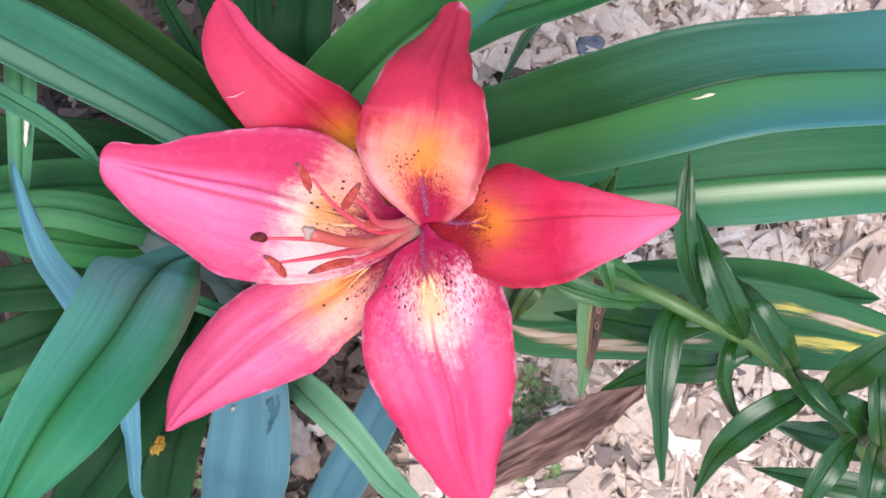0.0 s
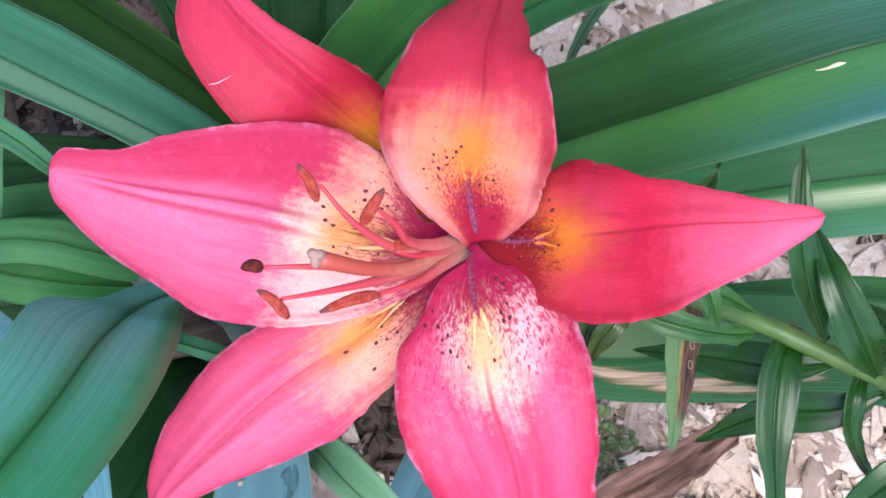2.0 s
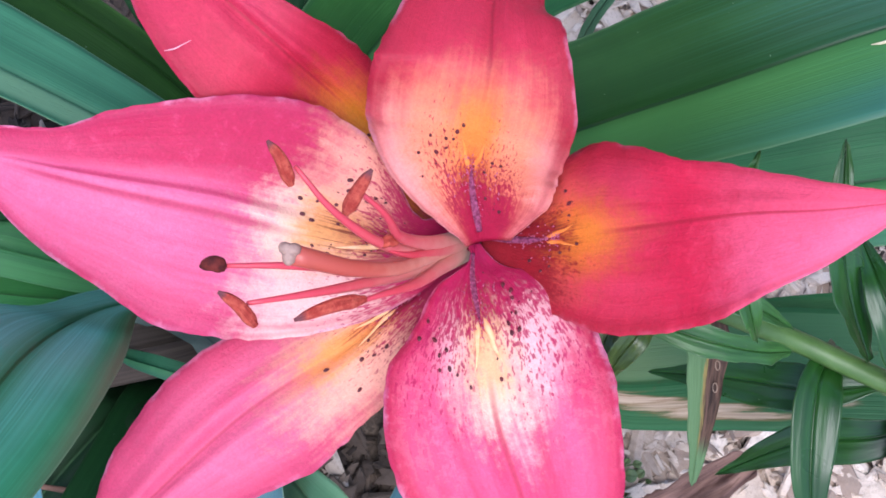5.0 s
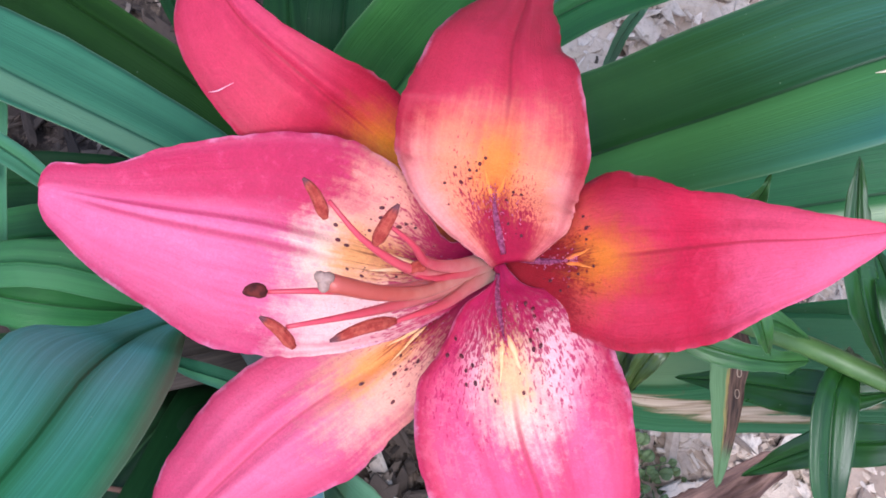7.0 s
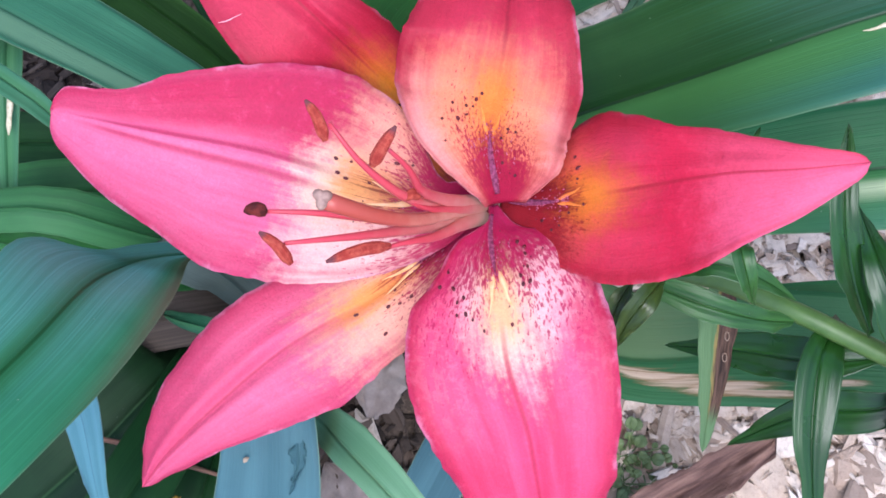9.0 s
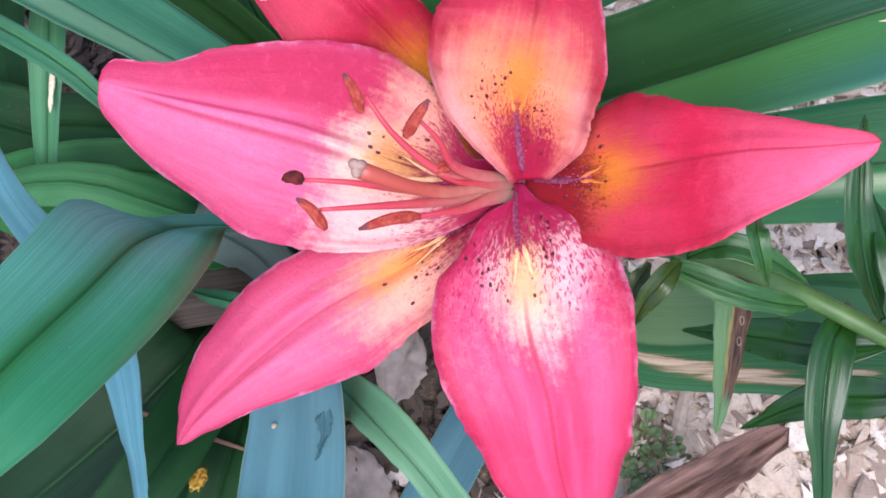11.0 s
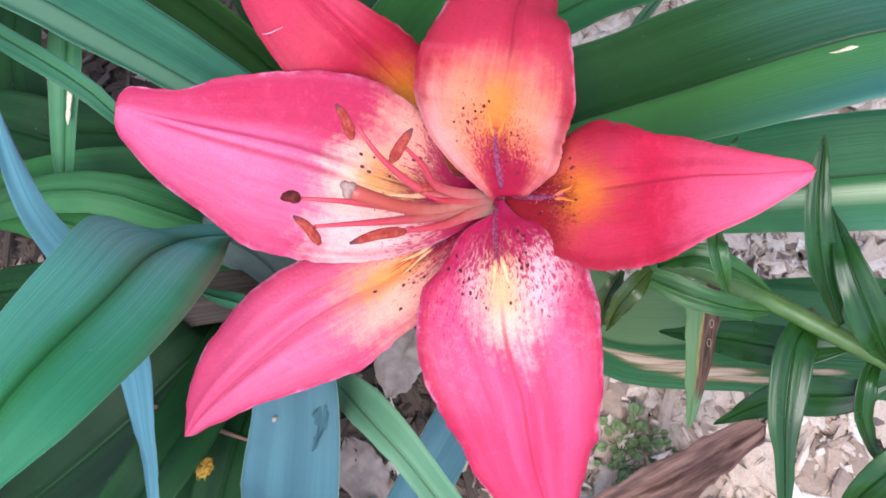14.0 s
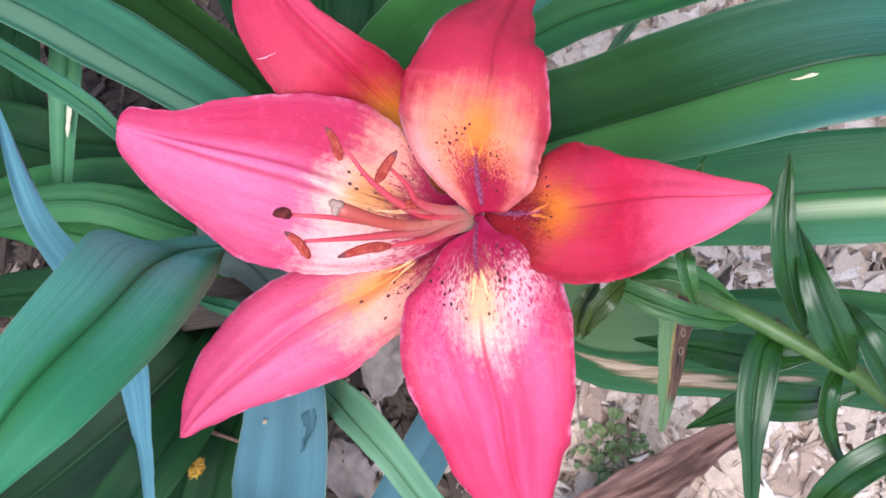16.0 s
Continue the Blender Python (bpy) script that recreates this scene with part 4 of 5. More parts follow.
LILY_LEAVES = [
    ([(0.0967, -0.0223, 0.1817), (0.0892, -0.0058, 0.1928), (0.0853, 0.0119, 0.2018), (0.0865, 0.0340, 0.2036)], ([0.0011, 0.0032, 0.0043, 0.0052, 0.0047, 0.0043, 0.0035, 0.0022, 0.0005], [0.0016, 0.0033, 0.0043, 0.0047, 0.0042, 0.0036, 0.0034, 0.0023, 0.0011]), (-25, 10)),
    ([(0.1119, -0.0333, 0.1800), (0.1025, -0.0200, 0.1950), (0.0949, -0.0038, 0.2000), (0.0918, 0.0141, 0.1900)], 0.0068, (10, 20)),
    ([(0.1339, -0.0478, 0.1720), (0.1226, -0.0348, 0.1880), (0.1123, -0.0202, 0.1920), (0.1072, -0.0078, 0.1750)], 0.0072, (-30, -10)),
    ([(0.0916, -0.0183, 0.1703), (0.0830, -0.0288, 0.1822), (0.0803, -0.0484, 0.1824), (0.0815, -0.0697, 0.1758), (0.0840, -0.0896, 0.1645)], ([0.0027, 0.0051, 0.0066, 0.0064, 0.0049, 0.0032, 0.0027, 0.0016, 0.0013], [0.0024, 0.0048, 0.0059, 0.0060, 0.0055, 0.0037, 0.0029, 0.0017, 0.0010]), (0, 0)),
    ([(0.1120, -0.0303, 0.1685), (0.1060, -0.0391, 0.1762), (0.1058, -0.0502, 0.1718), (0.1114, -0.0619, 0.1633), (0.1213, -0.0717, 0.1551)], ([0.0013, 0.0030, 0.0041, 0.0041, 0.0039, 0.0032, 0.0020, 0.0008, 0.0003], [0.0012, 0.0027, 0.0037, 0.0039, 0.0034, 0.0029, 0.0022, 0.0014, 0.0005]), (20, 35)),
    ([(0.1305, -0.0424, 0.1720), (0.1317, -0.0495, 0.1850), (0.1395, -0.0584, 0.1880), (0.1531, -0.0690, 0.1820)], 0.0062, (20, 40)),
    ([(0.1420, -0.0539, 0.1650), (0.1254, -0.0587, 0.1780), (0.1114, -0.0686, 0.1750), (0.1046, -0.0818, 0.1600), (0.0998, -0.0996, 0.1450)], 0.0065, (-20, 0)),
    ([(0.1174, -0.0396, 0.1680), (0.1030, -0.0442, 0.1650), (0.0854, -0.0462, 0.1550), (0.0647, -0.0584, 0.1300)], 0.0072, (15, 0)),
    ([(0.1391, -0.0738, 0.1200), (0.1564, -0.0784, 0.1180), (0.1782, -0.0845, 0.1100), (0.2051, -0.0978, 0.0900)], 0.0075, (0, 0)),
    ([(0.1640, -0.0735, 0.1500), (0.1507, -0.0799, 0.1650), (0.1433, -0.0907, 0.1650), (0.1399, -0.1093, 0.1500)], 0.0062, (10, 0)),
    ([(0.2013, -0.1083, 0.1000), (0.1799, -0.1036, 0.1050), (0.1594, -0.1004, 0.1000), (0.1385, -0.0982, 0.0850)], 0.0070, (0, 0)),
    ([(0.1479, -0.0567, 0.1600), (0.1525, -0.0433, 0.1850), (0.1612, -0.0332, 0.1950), (0.1753, -0.0244, 0.1900)], 0.0080, (0, 0)),
    ([(0.1499, -0.0606, 0.1500), (0.1567, -0.0621, 0.1600), (0.1689, -0.0713, 0.1500), (0.1778, -0.0836, 0.1300)], 0.0085, (-20, -10)),
    ([(0.1770, -0.0842, 0.1400), (0.1671, -0.0647, 0.1650), (0.1667, -0.0496, 0.1650), (0.1707, -0.0355, 0.1500)], 0.0055, (0, 0)),
    ([(0.0388, -0.0061, 0.2050), (0.0483, -0.0035, 0.2150), (0.0596, -0.0067, 0.2130), (0.0728, -0.0131, 0.2010)], 0.0040, (10, 15)),
    ([(0.0335, -0.0088, 0.2080), (0.0500, -0.0152, 0.2100), (0.0630, -0.0182, 0.2050), (0.0731, -0.0187, 0.1960)], ([0.0030, 0.0040, 0.0043, 0.0042, 0.0038, 0.0034, 0.0030, 0.0022, 0.0006], [0.0026, 0.0034, 0.0038, 0.0038, 0.0034, 0.0030, 0.0026, 0.0020, 0.0006]), (-10, -10)),
    ([(0.0515, 0.0032, 0.2400), (0.0503, -0.0027, 0.2500), (0.0521, -0.0092, 0.2480), (0.0552, -0.0149, 0.2380)], 0.0030, (20, 0)),
    ([(0.0514, 0.0156, 0.2150), (0.0530, 0.0195, 0.2350), (0.0545, 0.0235, 0.2450), (0.0559, 0.0267, 0.2450)], 0.0048, (30, 20)),
    ([(0.0365, -0.0077, 0.2120), (0.0311, -0.0132, 0.2200), (0.0268, -0.0191, 0.2160), (0.0239, -0.0261, 0.2060)], 0.0038, (20, 10)),
    ([(0.0285, -0.0080, 0.2100), (0.0250, -0.0140, 0.2110), (0.0232, -0.0195, 0.2050), (0.0226, -0.0255, 0.1950)], 0.0035, (-10, 0)),
    ([(0.1010, -0.0290, 0.1780), (0.0840, -0.0300, 0.1720), (0.0650, -0.0275, 0.1560), (0.0446, -0.0262, 0.1359)], 0.0072, (-10, 0)),
    ([(0.1770, -0.0750, 0.1400), (0.1647, -0.0842, 0.1650), (0.1626, -0.0950, 0.1650), (0.1667, -0.1115, 0.1500)], 0.0062, (0, 0)),
]
for k, (pts, w, roll) in enumerate(LILY_LEAVES):
    lily_leaf(pts, w, leaf_dusk if k in (18, 19) else leaf_bract if 14 <= k <= 19 else leaf_lily, roll, seed=30 + k)
withered = part("leaf", ribbon([(0.0546, -0.0084, 0.1868), (0.0550, -0.0204, 0.1745), (0.0548, -0.0391, 0.1637), (0.0537, -0.0584, 0.1532)], [0.0032, 0.0056, 0.0063, 0.0056, 0.0050, 0.0042, 0.0031, 0.0022, 0.0008], [0.0029, 0.0048, 0.0052, 0.0047, 0.0039, 0.0036, 0.0027, 0.0016, 0.0008],
                    leaf_shape(0.25), 30, 12, 0.0005, 0.03, seed=55, wave=0.002), leaf_half_dead, LILY, "withered leaf, half green and half brown")

for x, y, z in ((0.0584, -0.0228, 0.1742), (0.0581, -0.0290, 0.1708)):
    loop = [(x + 0.0006 * math.sin(k * math.pi / 5), y + 0.0013 * math.cos(k * math.pi / 5), z + 0.0003) for k in range(11)]
    part("hole_rim", tube(loop, [0.00012] * 5, 30, 6), tan_leaf, withered, "pale rim round a small hole")

# ---- strap-leaved plants ----
CLUMP = thing("daylily_clump", (-0.0600, 0.0300, GROUND), "clump of long arching glossy green strap leaves", "plant")
BASE = (-0.0600, 0.0300, GROUND)


def strap(points, left, right, material, fold=0.3, bow=0.0, roll=(0, 0), parent=None, tip=0.02, seed=0, nu=56, wave=0.002, label="", up=(0, 0, 1), rib=0.0009, fray=0.0):
    return part("leaf", ribbon(points, left, right, leaf_shape(fold, bow, rib), nu, 22, 0.0007, tip, up, roll, wave, seed, fray), material, parent or CLUMP, label)


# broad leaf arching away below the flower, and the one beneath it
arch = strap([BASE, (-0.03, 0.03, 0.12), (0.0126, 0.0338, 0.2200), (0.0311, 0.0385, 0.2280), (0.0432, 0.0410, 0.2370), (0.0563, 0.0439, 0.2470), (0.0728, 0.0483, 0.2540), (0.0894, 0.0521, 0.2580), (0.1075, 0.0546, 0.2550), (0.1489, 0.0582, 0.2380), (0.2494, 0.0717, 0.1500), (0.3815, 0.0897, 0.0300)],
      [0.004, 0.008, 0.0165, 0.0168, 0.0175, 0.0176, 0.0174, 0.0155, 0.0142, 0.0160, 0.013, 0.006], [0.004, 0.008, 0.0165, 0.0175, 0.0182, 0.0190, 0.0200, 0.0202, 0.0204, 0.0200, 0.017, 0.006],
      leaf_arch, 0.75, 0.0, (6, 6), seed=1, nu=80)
strap([BASE, (-0.02, 0.02, 0.09), (0.0386, 0.0223, 0.1300), (0.0776, 0.0245, 0.1480), (0.1141, 0.0285, 0.1550), (0.1745, 0.0318, 0.1520), (0.2412, 0.0335, 0.1200), (0.3676, 0.0366, 0.0300)],
      [0.0045, 0.0089, 0.0179, 0.0197, 0.0206, 0.0206, 0.0179, 0.0067], [0.0045, 0.0089, 0.0147, 0.0170, 0.0197, 0.0183, 0.0170, 0.0067], leaf_dark, 0.30, -0.1, (4, 4), seed=2)
part("scar", tube([(0.0762, 0.0460, 0.2577), (0.0784, 0.0462, 0.2583), (0.0806, 0.0469, 0.2588), (0.0831, 0.0473, 0.2592)], [0.0001, 0.0003, 0.0004, 0.0006, 0.0002], 18, 8, 0.4), scar_cream, arch, "cream scar beside the midrib")
# leaf with a withered midrib
strap([BASE, (-0.02, 0.0, 0.06), (0.0294, -0.0302, 0.0850), (0.0780, -0.0294, 0.1000), (0.1254, -0.0301, 0.1080), (0.1628, -0.0352, 0.1050), (0.2070, -0.0454, 0.0850), (0.2484, -0.0581, 0.0600)],
      [0.0049, 0.0123, 0.0173, 0.0234, 0.0234, 0.0210, 0.0173, 0.0111, 0.0020], [0.0049, 0.0070, 0.0065, 0.0070, 0.0165, 0.0192, 0.0178, 0.0111, 0.0020], leaf_wilted, 0.15, 0.0, (0, 0), seed=3, label="drooping green leaf with yellow and tan dead streaks")
strap([BASE, (-0.02, -0.01, 0.05), (0.0250, -0.0271, 0.0700), (0.0553, -0.0253, 0.0800), (0.1055, -0.0200, 0.0850), (0.1577, -0.0202, 0.0800), (0.2095, -0.0240, 0.0500)],
      [0.0051, 0.0128, 0.0154, 0.0154, 0.0154, 0.0141, 0.0020], [0.0051, 0.0102, 0.0128, 0.0128, 0.0128, 0.0115, 0.0020], leaf_green, 0.15, seed=13)
# upper leaves
strap([BASE, (-0.055, 0.035, 0.12), (-0.0347, 0.0473, 0.2250), (-0.0170, 0.0625, 0.2420), (0.0011, 0.0773, 0.2400), (0.0227, 0.0999, 0.2100), (0.0619, 0.1422, 0.1300), (0.1022, 0.1874, 0.0300)],
      [0.0046, 0.0092, 0.0177, 0.0188, 0.0180, 0.0165, 0.0129, 0.0037], [0.0046, 0.0074, 0.0107, 0.0114, 0.0114, 0.0101, 0.0083, 0.0037], leaf_mid, 0.3, 0.0, (0, -15, -28, -28, -28, -20, 0, 0), seed=4)
strap([BASE, (-0.04, 0.035, 0.08), (-0.0209, 0.0750, 0.0950), (0.0158, 0.0961, 0.1150), (0.0518, 0.1081, 0.1150), (0.1046, 0.1310, 0.0900), (0.1860, 0.1651, 0.0300)],
      [0.0060, 0.0108, 0.0132, 0.0144, 0.0144, 0.0132, 0.0048], [0.0060, 0.0096, 0.0108, 0.0101, 0.0096, 0.0096, 0.0048], leaf_green, 0.3, seed=5)
strap([(0.0320, 0.0897, GROUND), (0.0368, 0.0970, 0.0400), (0.0446, 0.1056, 0.0700), (0.0600, 0.1212, 0.0650)], [0.0013, 0.0021, 0.0024, 0.0005], [0.0013, 0.0021, 0.0024, 0.0005], leaf_light, 0.2, seed=15)
strap([BASE, (-0.07, 0.05, 0.10), (-0.0579, 0.0738, 0.1200), (-0.0574, 0.0878, 0.1350), (-0.0556, 0.1073, 0.1300), (-0.0626, 0.1790, 0.0300)],
      [0.0047, 0.0093, 0.0112, 0.0116, 0.0105, 0.0035], [0.0047, 0.0093, 0.0112, 0.0116, 0.0105, 0.0035], leaf_deep, 0.3, seed=6)
strap([BASE, (-0.07, 0.05, 0.07), (-0.0797, 0.0789, 0.0850), (-0.0819, 0.0949, 0.0950), (-0.0840, 0.1159, 0.0900), (-0.0961, 0.1679, 0.0300)],
      [0.0050, 0.0080, 0.0090, 0.0090, 0.0075, 0.0030], [0.0050, 0.0080, 0.0090, 0.0090, 0.0075, 0.0030], leaf_deep, 0.3, seed=7)
strap([BASE, (-0.075, 0.05, 0.09), (-0.0921, 0.0602, 0.1150), (-0.1022, 0.0805, 0.1300), (-0.1150, 0.1026, 0.1300), (-0.1496, 0.1515, 0.0500)],
      [0.0028, 0.0038, 0.0043, 0.0040, 0.0036, 0.0014], [0.0028, 0.0038, 0.0043, 0.0040, 0.0036, 0.0014], leaf_deep, 0.3, seed=8)
strap([BASE, (-0.075, 0.05, 0.06), (-0.0940, 0.0778, 0.0750), (-0.1000, 0.0967, 0.0850), (-0.1086, 0.1180, 0.0800), (-0.1296, 0.1567, 0.0300)],
      [0.0031, 0.0046, 0.0051, 0.0051, 0.0041, 0.0015], [0.0031, 0.0046, 0.0051, 0.0051, 0.0041, 0.0015], leaf_deep, 0.3, seed=9)
# leaves sweeping to the upper left
strap([(-0.0600, 0.0300, -0.0700), (-0.0700, 0.0350, 0.1200), (-0.0832, 0.0357, 0.1717), (-0.1030, 0.0474, 0.1880), (-0.1321, 0.0629, 0.1926), (-0.1645, 0.0799, 0.1869), (-0.2201, 0.1053, 0.1534), (-0.3525, 0.1658, 0.0315)],
      [0.0051, 0.0089, 0.0118, 0.0140, 0.0151, 0.0160, 0.0144, 0.0052], [0.0049, 0.0090, 0.0121, 0.0145, 0.0157, 0.0165, 0.0144, 0.0051], leaf_band, 0.3, 0.0, (-1.0, -22.7, -45.5, -46.7, -40.5, -39.6, -22.2, 0.1), seed=10)
strap([BASE, (-0.07, 0.04, 0.09), (-0.0832, 0.0520, 0.1250), (-0.1025, 0.0702, 0.1450), (-0.1327, 0.0918, 0.1500), (-0.1685, 0.1166, 0.1300), (-0.2609, 0.1790, 0.0300)],
      [0.0046, 0.0103, 0.0125, 0.0137, 0.0141, 0.0132, 0.0046], [0.0040, 0.0055, 0.0062, 0.0068, 0.0075, 0.0080, 0.0040], leaf_olive, 0.3, seed=11)
strap([(-0.15, -0.02, GROUND), (-0.1278, 0.0265, 0.1600), (-0.1182, 0.0298, 0.2150), (-0.1290, 0.0407, 0.2250), (-0.1489, 0.0524, 0.2220), (-0.2000, 0.0773, 0.1700), (-0.2876, 0.1170, 0.0600)],
      [0.0015, 0.0019, 0.0021, 0.0034, 0.0038, 0.0034, 0.0011], [0.0015, 0.0019, 0.0021, 0.0034, 0.0038, 0.0034, 0.0011], leaf_sage, 0.06, seed=12)
upright = strap([(-0.2000, -0.0600, -0.0700), (-0.1925, -0.0016, 0.0862), (-0.1675, 0.0229, 0.1492), (-0.1599, 0.0454, 0.1690), (-0.1588, 0.0636, 0.1723), (-0.1677, 0.0857, 0.1510), (-0.2104, 0.1429, 0.0230)],
      [0.0023, 0.0034, 0.0045, 0.0056, 0.0066, 0.0059, 0.0023], [0.0026, 0.0034, 0.0040, 0.0049, 0.0061, 0.0054, 0.0020], leaf_pale, 0.15, seed=14)
part("scar", tube([(-0.1569, 0.0529, 0.1735), (-0.1567, 0.0490, 0.1730), (-0.1570, 0.0457, 0.1725), (-0.1576, 0.0416, 0.1715), (-0.1580, 0.0387, 0.1705)], [0.0002, 0.0009, 0.0011, 0.0008, 0.0009, 0.0002], 22, 8, 0.3), scar_cream, upright, "pale tan and white scar")

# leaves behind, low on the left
LOW = thing("daylily_clump", (-0.1200, -0.0100, GROUND), "low clump of strap leaves, shade put into their darker greens", "plant")
LOW_LEAVES = [
    ([(-0.12, -0.01, GROUND), (-0.1099, 0.0051, 0.1100), (-0.1199, 0.0089, 0.1650), (-0.1412, 0.0149, 0.1800), (-0.1722, 0.0141, 0.1700), (-0.2840, 0.0030, 0.0400)], 34, leaf_fresh, .17),
    ([(-0.12, -0.01, GROUND), (-0.1141, 0.0003, 0.0900), (-0.1309, 0.0002, 0.1400), (-0.1518, 0.0035, 0.1600), (-0.1841, 0.0103, 0.1500), (-0.2840, 0.0168, 0.0400)], 40, leaf_green, .15),
    ([(-0.12, -0.01, GROUND), (-0.1239, 0.0233, 0.0800), (-0.1414, 0.0269, 0.1100), (-0.1671, 0.0264, 0.1200), (-0.2082, 0.0225, 0.1000), (-0.2748, 0.0198, 0.0300)], 44, leaf_green, .11),
    ([(-0.12, -0.01, GROUND), (-0.1205, 0.0374, 0.0600), (-0.1444, 0.0438, 0.0800), (-0.1719, 0.0480, 0.0900), (-0.2110, 0.0489, 0.0800), (-0.2748, 0.0478, 0.0300)], 46, leaf_deep, .08),
    ([(-0.12, -0.01, GROUND), (-0.1393, -0.0098, 0.0900), (-0.1522, -0.0137, 0.1300), (-0.1720, -0.0157, 0.1400), (-0.2051, -0.0188, 0.1200), (-0.2860, -0.0332, 0.0300)], 40, leaf_deep, .13),
    ([(-0.12, -0.01, GROUND), (-0.1470, -0.0206, 0.0700), (-0.1607, -0.0312, 0.1100), (-0.1814, -0.0401, 0.1200), (-0.2132, -0.0516, 0.1000), (-0.2804, -0.0779, 0.0300)], 42, leaf_deep, .11),
    ([(-0.12, -0.01, GROUND), (-0.1523, -0.0316, 0.0600), (-0.1694, -0.0500, 0.0900), (-0.1885, -0.0614, 0.1000), (-0.2212, -0.0817, 0.0800), (-0.2693, -0.1114, 0.0300)], 48, leaf_green, .09),
    ([(-0.12, -0.01, GROUND), (-0.1162, -0.0305, 0.0800), (-0.1220, -0.0567, 0.1200), (-0.1332, -0.0819, 0.1400), (-0.1522, -0.1068, 0.1300), (-0.2078, -0.1701, 0.0300)], 52, leaf_deep, .13),
    ([(-0.12, -0.01, GROUND), (-0.1079, -0.0310, 0.0700), (-0.1095, -0.0590, 0.1000), (-0.1147, -0.0845, 0.1100), (-0.1219, -0.1132, 0.1000), (-0.1436, -0.1701, 0.0300)], 46, leaf_deep, .1),
    ([(-0.12, -0.01, GROUND), (-0.0915, -0.0199, 0.0900), (-0.0967, -0.0043, 0.1400), (-0.1070, 0.0024, 0.1550), (-0.1193, 0.0080, 0.1500), (-0.1441, 0.0150, 0.1000)], 40, leaf_slate, .15),
    ([(-0.12, -0.01, GROUND), (-0.1268, -0.0358, 0.1000), (-0.1370, -0.0484, 0.1100), (-0.1530, -0.0664, 0.1150), (-0.1902, -0.0955, 0.1000), (-0.2609, -0.1394, 0.0300)], 78, leaf_keel, .11),
    ([(-0.12, -0.01, GROUND), (-0.1236, -0.0377, 0.0600), (-0.1280, -0.0514, 0.0700), (-0.1403, -0.0804, 0.0800), (-0.1509, -0.1066, 0.0700), (-0.1744, -0.1587, 0.0200)], 76, leaf_deep, .07),
    ([(-0.12, -0.01, GROUND), (-0.0983, -0.0105, 0.0500), (-0.1116, -0.0148, 0.0900), (-0.1342, -0.0195, 0.1000), (-0.1594, -0.0249, 0.0900), (-0.2022, -0.0388, 0.0300)], 42, leaf_dead, .1),
    ([(-0.12, -0.01, GROUND), (-0.1900, 0.0100, 0.0100), (-0.2180, 0.0380, 0.0500), (-0.2302, 0.0716, 0.0600), (-0.2360, 0.1050, 0.0500), (-0.2500, 0.1600, 0.0000)], 62, leaf_deep, .06),
    ([(-0.12, -0.01, GROUND), (-0.1658, 0.0354, 0.0500), (-0.1854, 0.0412, 0.0800), (-0.2122, 0.0480, 0.0900), (-0.2565, 0.0576, 0.0700), (-0.3163, 0.0684, 0.0200)], 60, leaf_deep, .08),
    ([(-0.12, -0.01, GROUND), (-0.0898, -0.0294, 0.1000), (-0.0876, -0.0260, 0.1400), (-0.0992, -0.0210, 0.1500), (-0.1150, -0.0184, 0.1300), (-0.1393, -0.0151, 0.0800)], 14, leaf_sage, .14),
]
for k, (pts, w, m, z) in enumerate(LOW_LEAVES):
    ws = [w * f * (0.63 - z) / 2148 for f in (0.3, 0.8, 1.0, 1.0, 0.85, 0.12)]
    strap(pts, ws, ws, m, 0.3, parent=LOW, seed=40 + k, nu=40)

# the broad leaf that rises towards the eye and bends away again
strap([(-0.0800, 0.0140, -0.0700), (-0.0790, 0.0090, 0.1200), (-0.0790, 0.0003, 0.2101), (-0.0828, -0.0038, 0.2609), (-0.0795, -0.0099, 0.3059), (-0.0809, -0.0210, 0.3297), (-0.0905, -0.0392, 0.3498), (-0.1008, -0.0580, 0.3507), (-0.1297, -0.0978, 0.3094), (-0.2402, -0.2079, 0.1338)],
      [0.0039, 0.0055, 0.0071, 0.0095, 0.0140, 0.0140, 0.0128, 0.0064, 0.0060, 0.0055], [0.0039, 0.0077, 0.0076, 0.0082, 0.0149, 0.0139, 0.0104, 0.0076, 0.0085, 0.0077], leaf_bent, 0.12, 0.0, (2.3, -6.7, -18.0, -27.5, -2.8, 12.0, 15.0, 18.7, 9.7, 0.3), seed=60, nu=120, up=(0.6, 0.8, 0.6), rib=0.0010, label="broad green leaf, browned along one edge, bent over near the flower")

# blue-green iris blades
IRIS = thing("iris", (-0.0830, -0.1400, GROUND), "blue-grey iris blades with slightly torn edges", "plant")
wide_blade = strap([(-0.1038, -0.1933, -0.0700), (-0.0868, -0.1285, 0.1208), (-0.0692, -0.0798, 0.2051), (-0.0648, -0.0557, 0.2208), (-0.0649, -0.0362, 0.2208), (-0.0641, -0.0189, 0.1968)],
      [0.0105, 0.0142, 0.0154, 0.0129, 0.0104, 0.0005], [0.0097, 0.0134, 0.0150, 0.0133, 0.0107, 0.0007], leaf_blue, 0.05, parent=IRIS, seed=61, label="wide blue-grey blade", rib=0.0001, wave=0.003, nu=150, fray=0.0008)
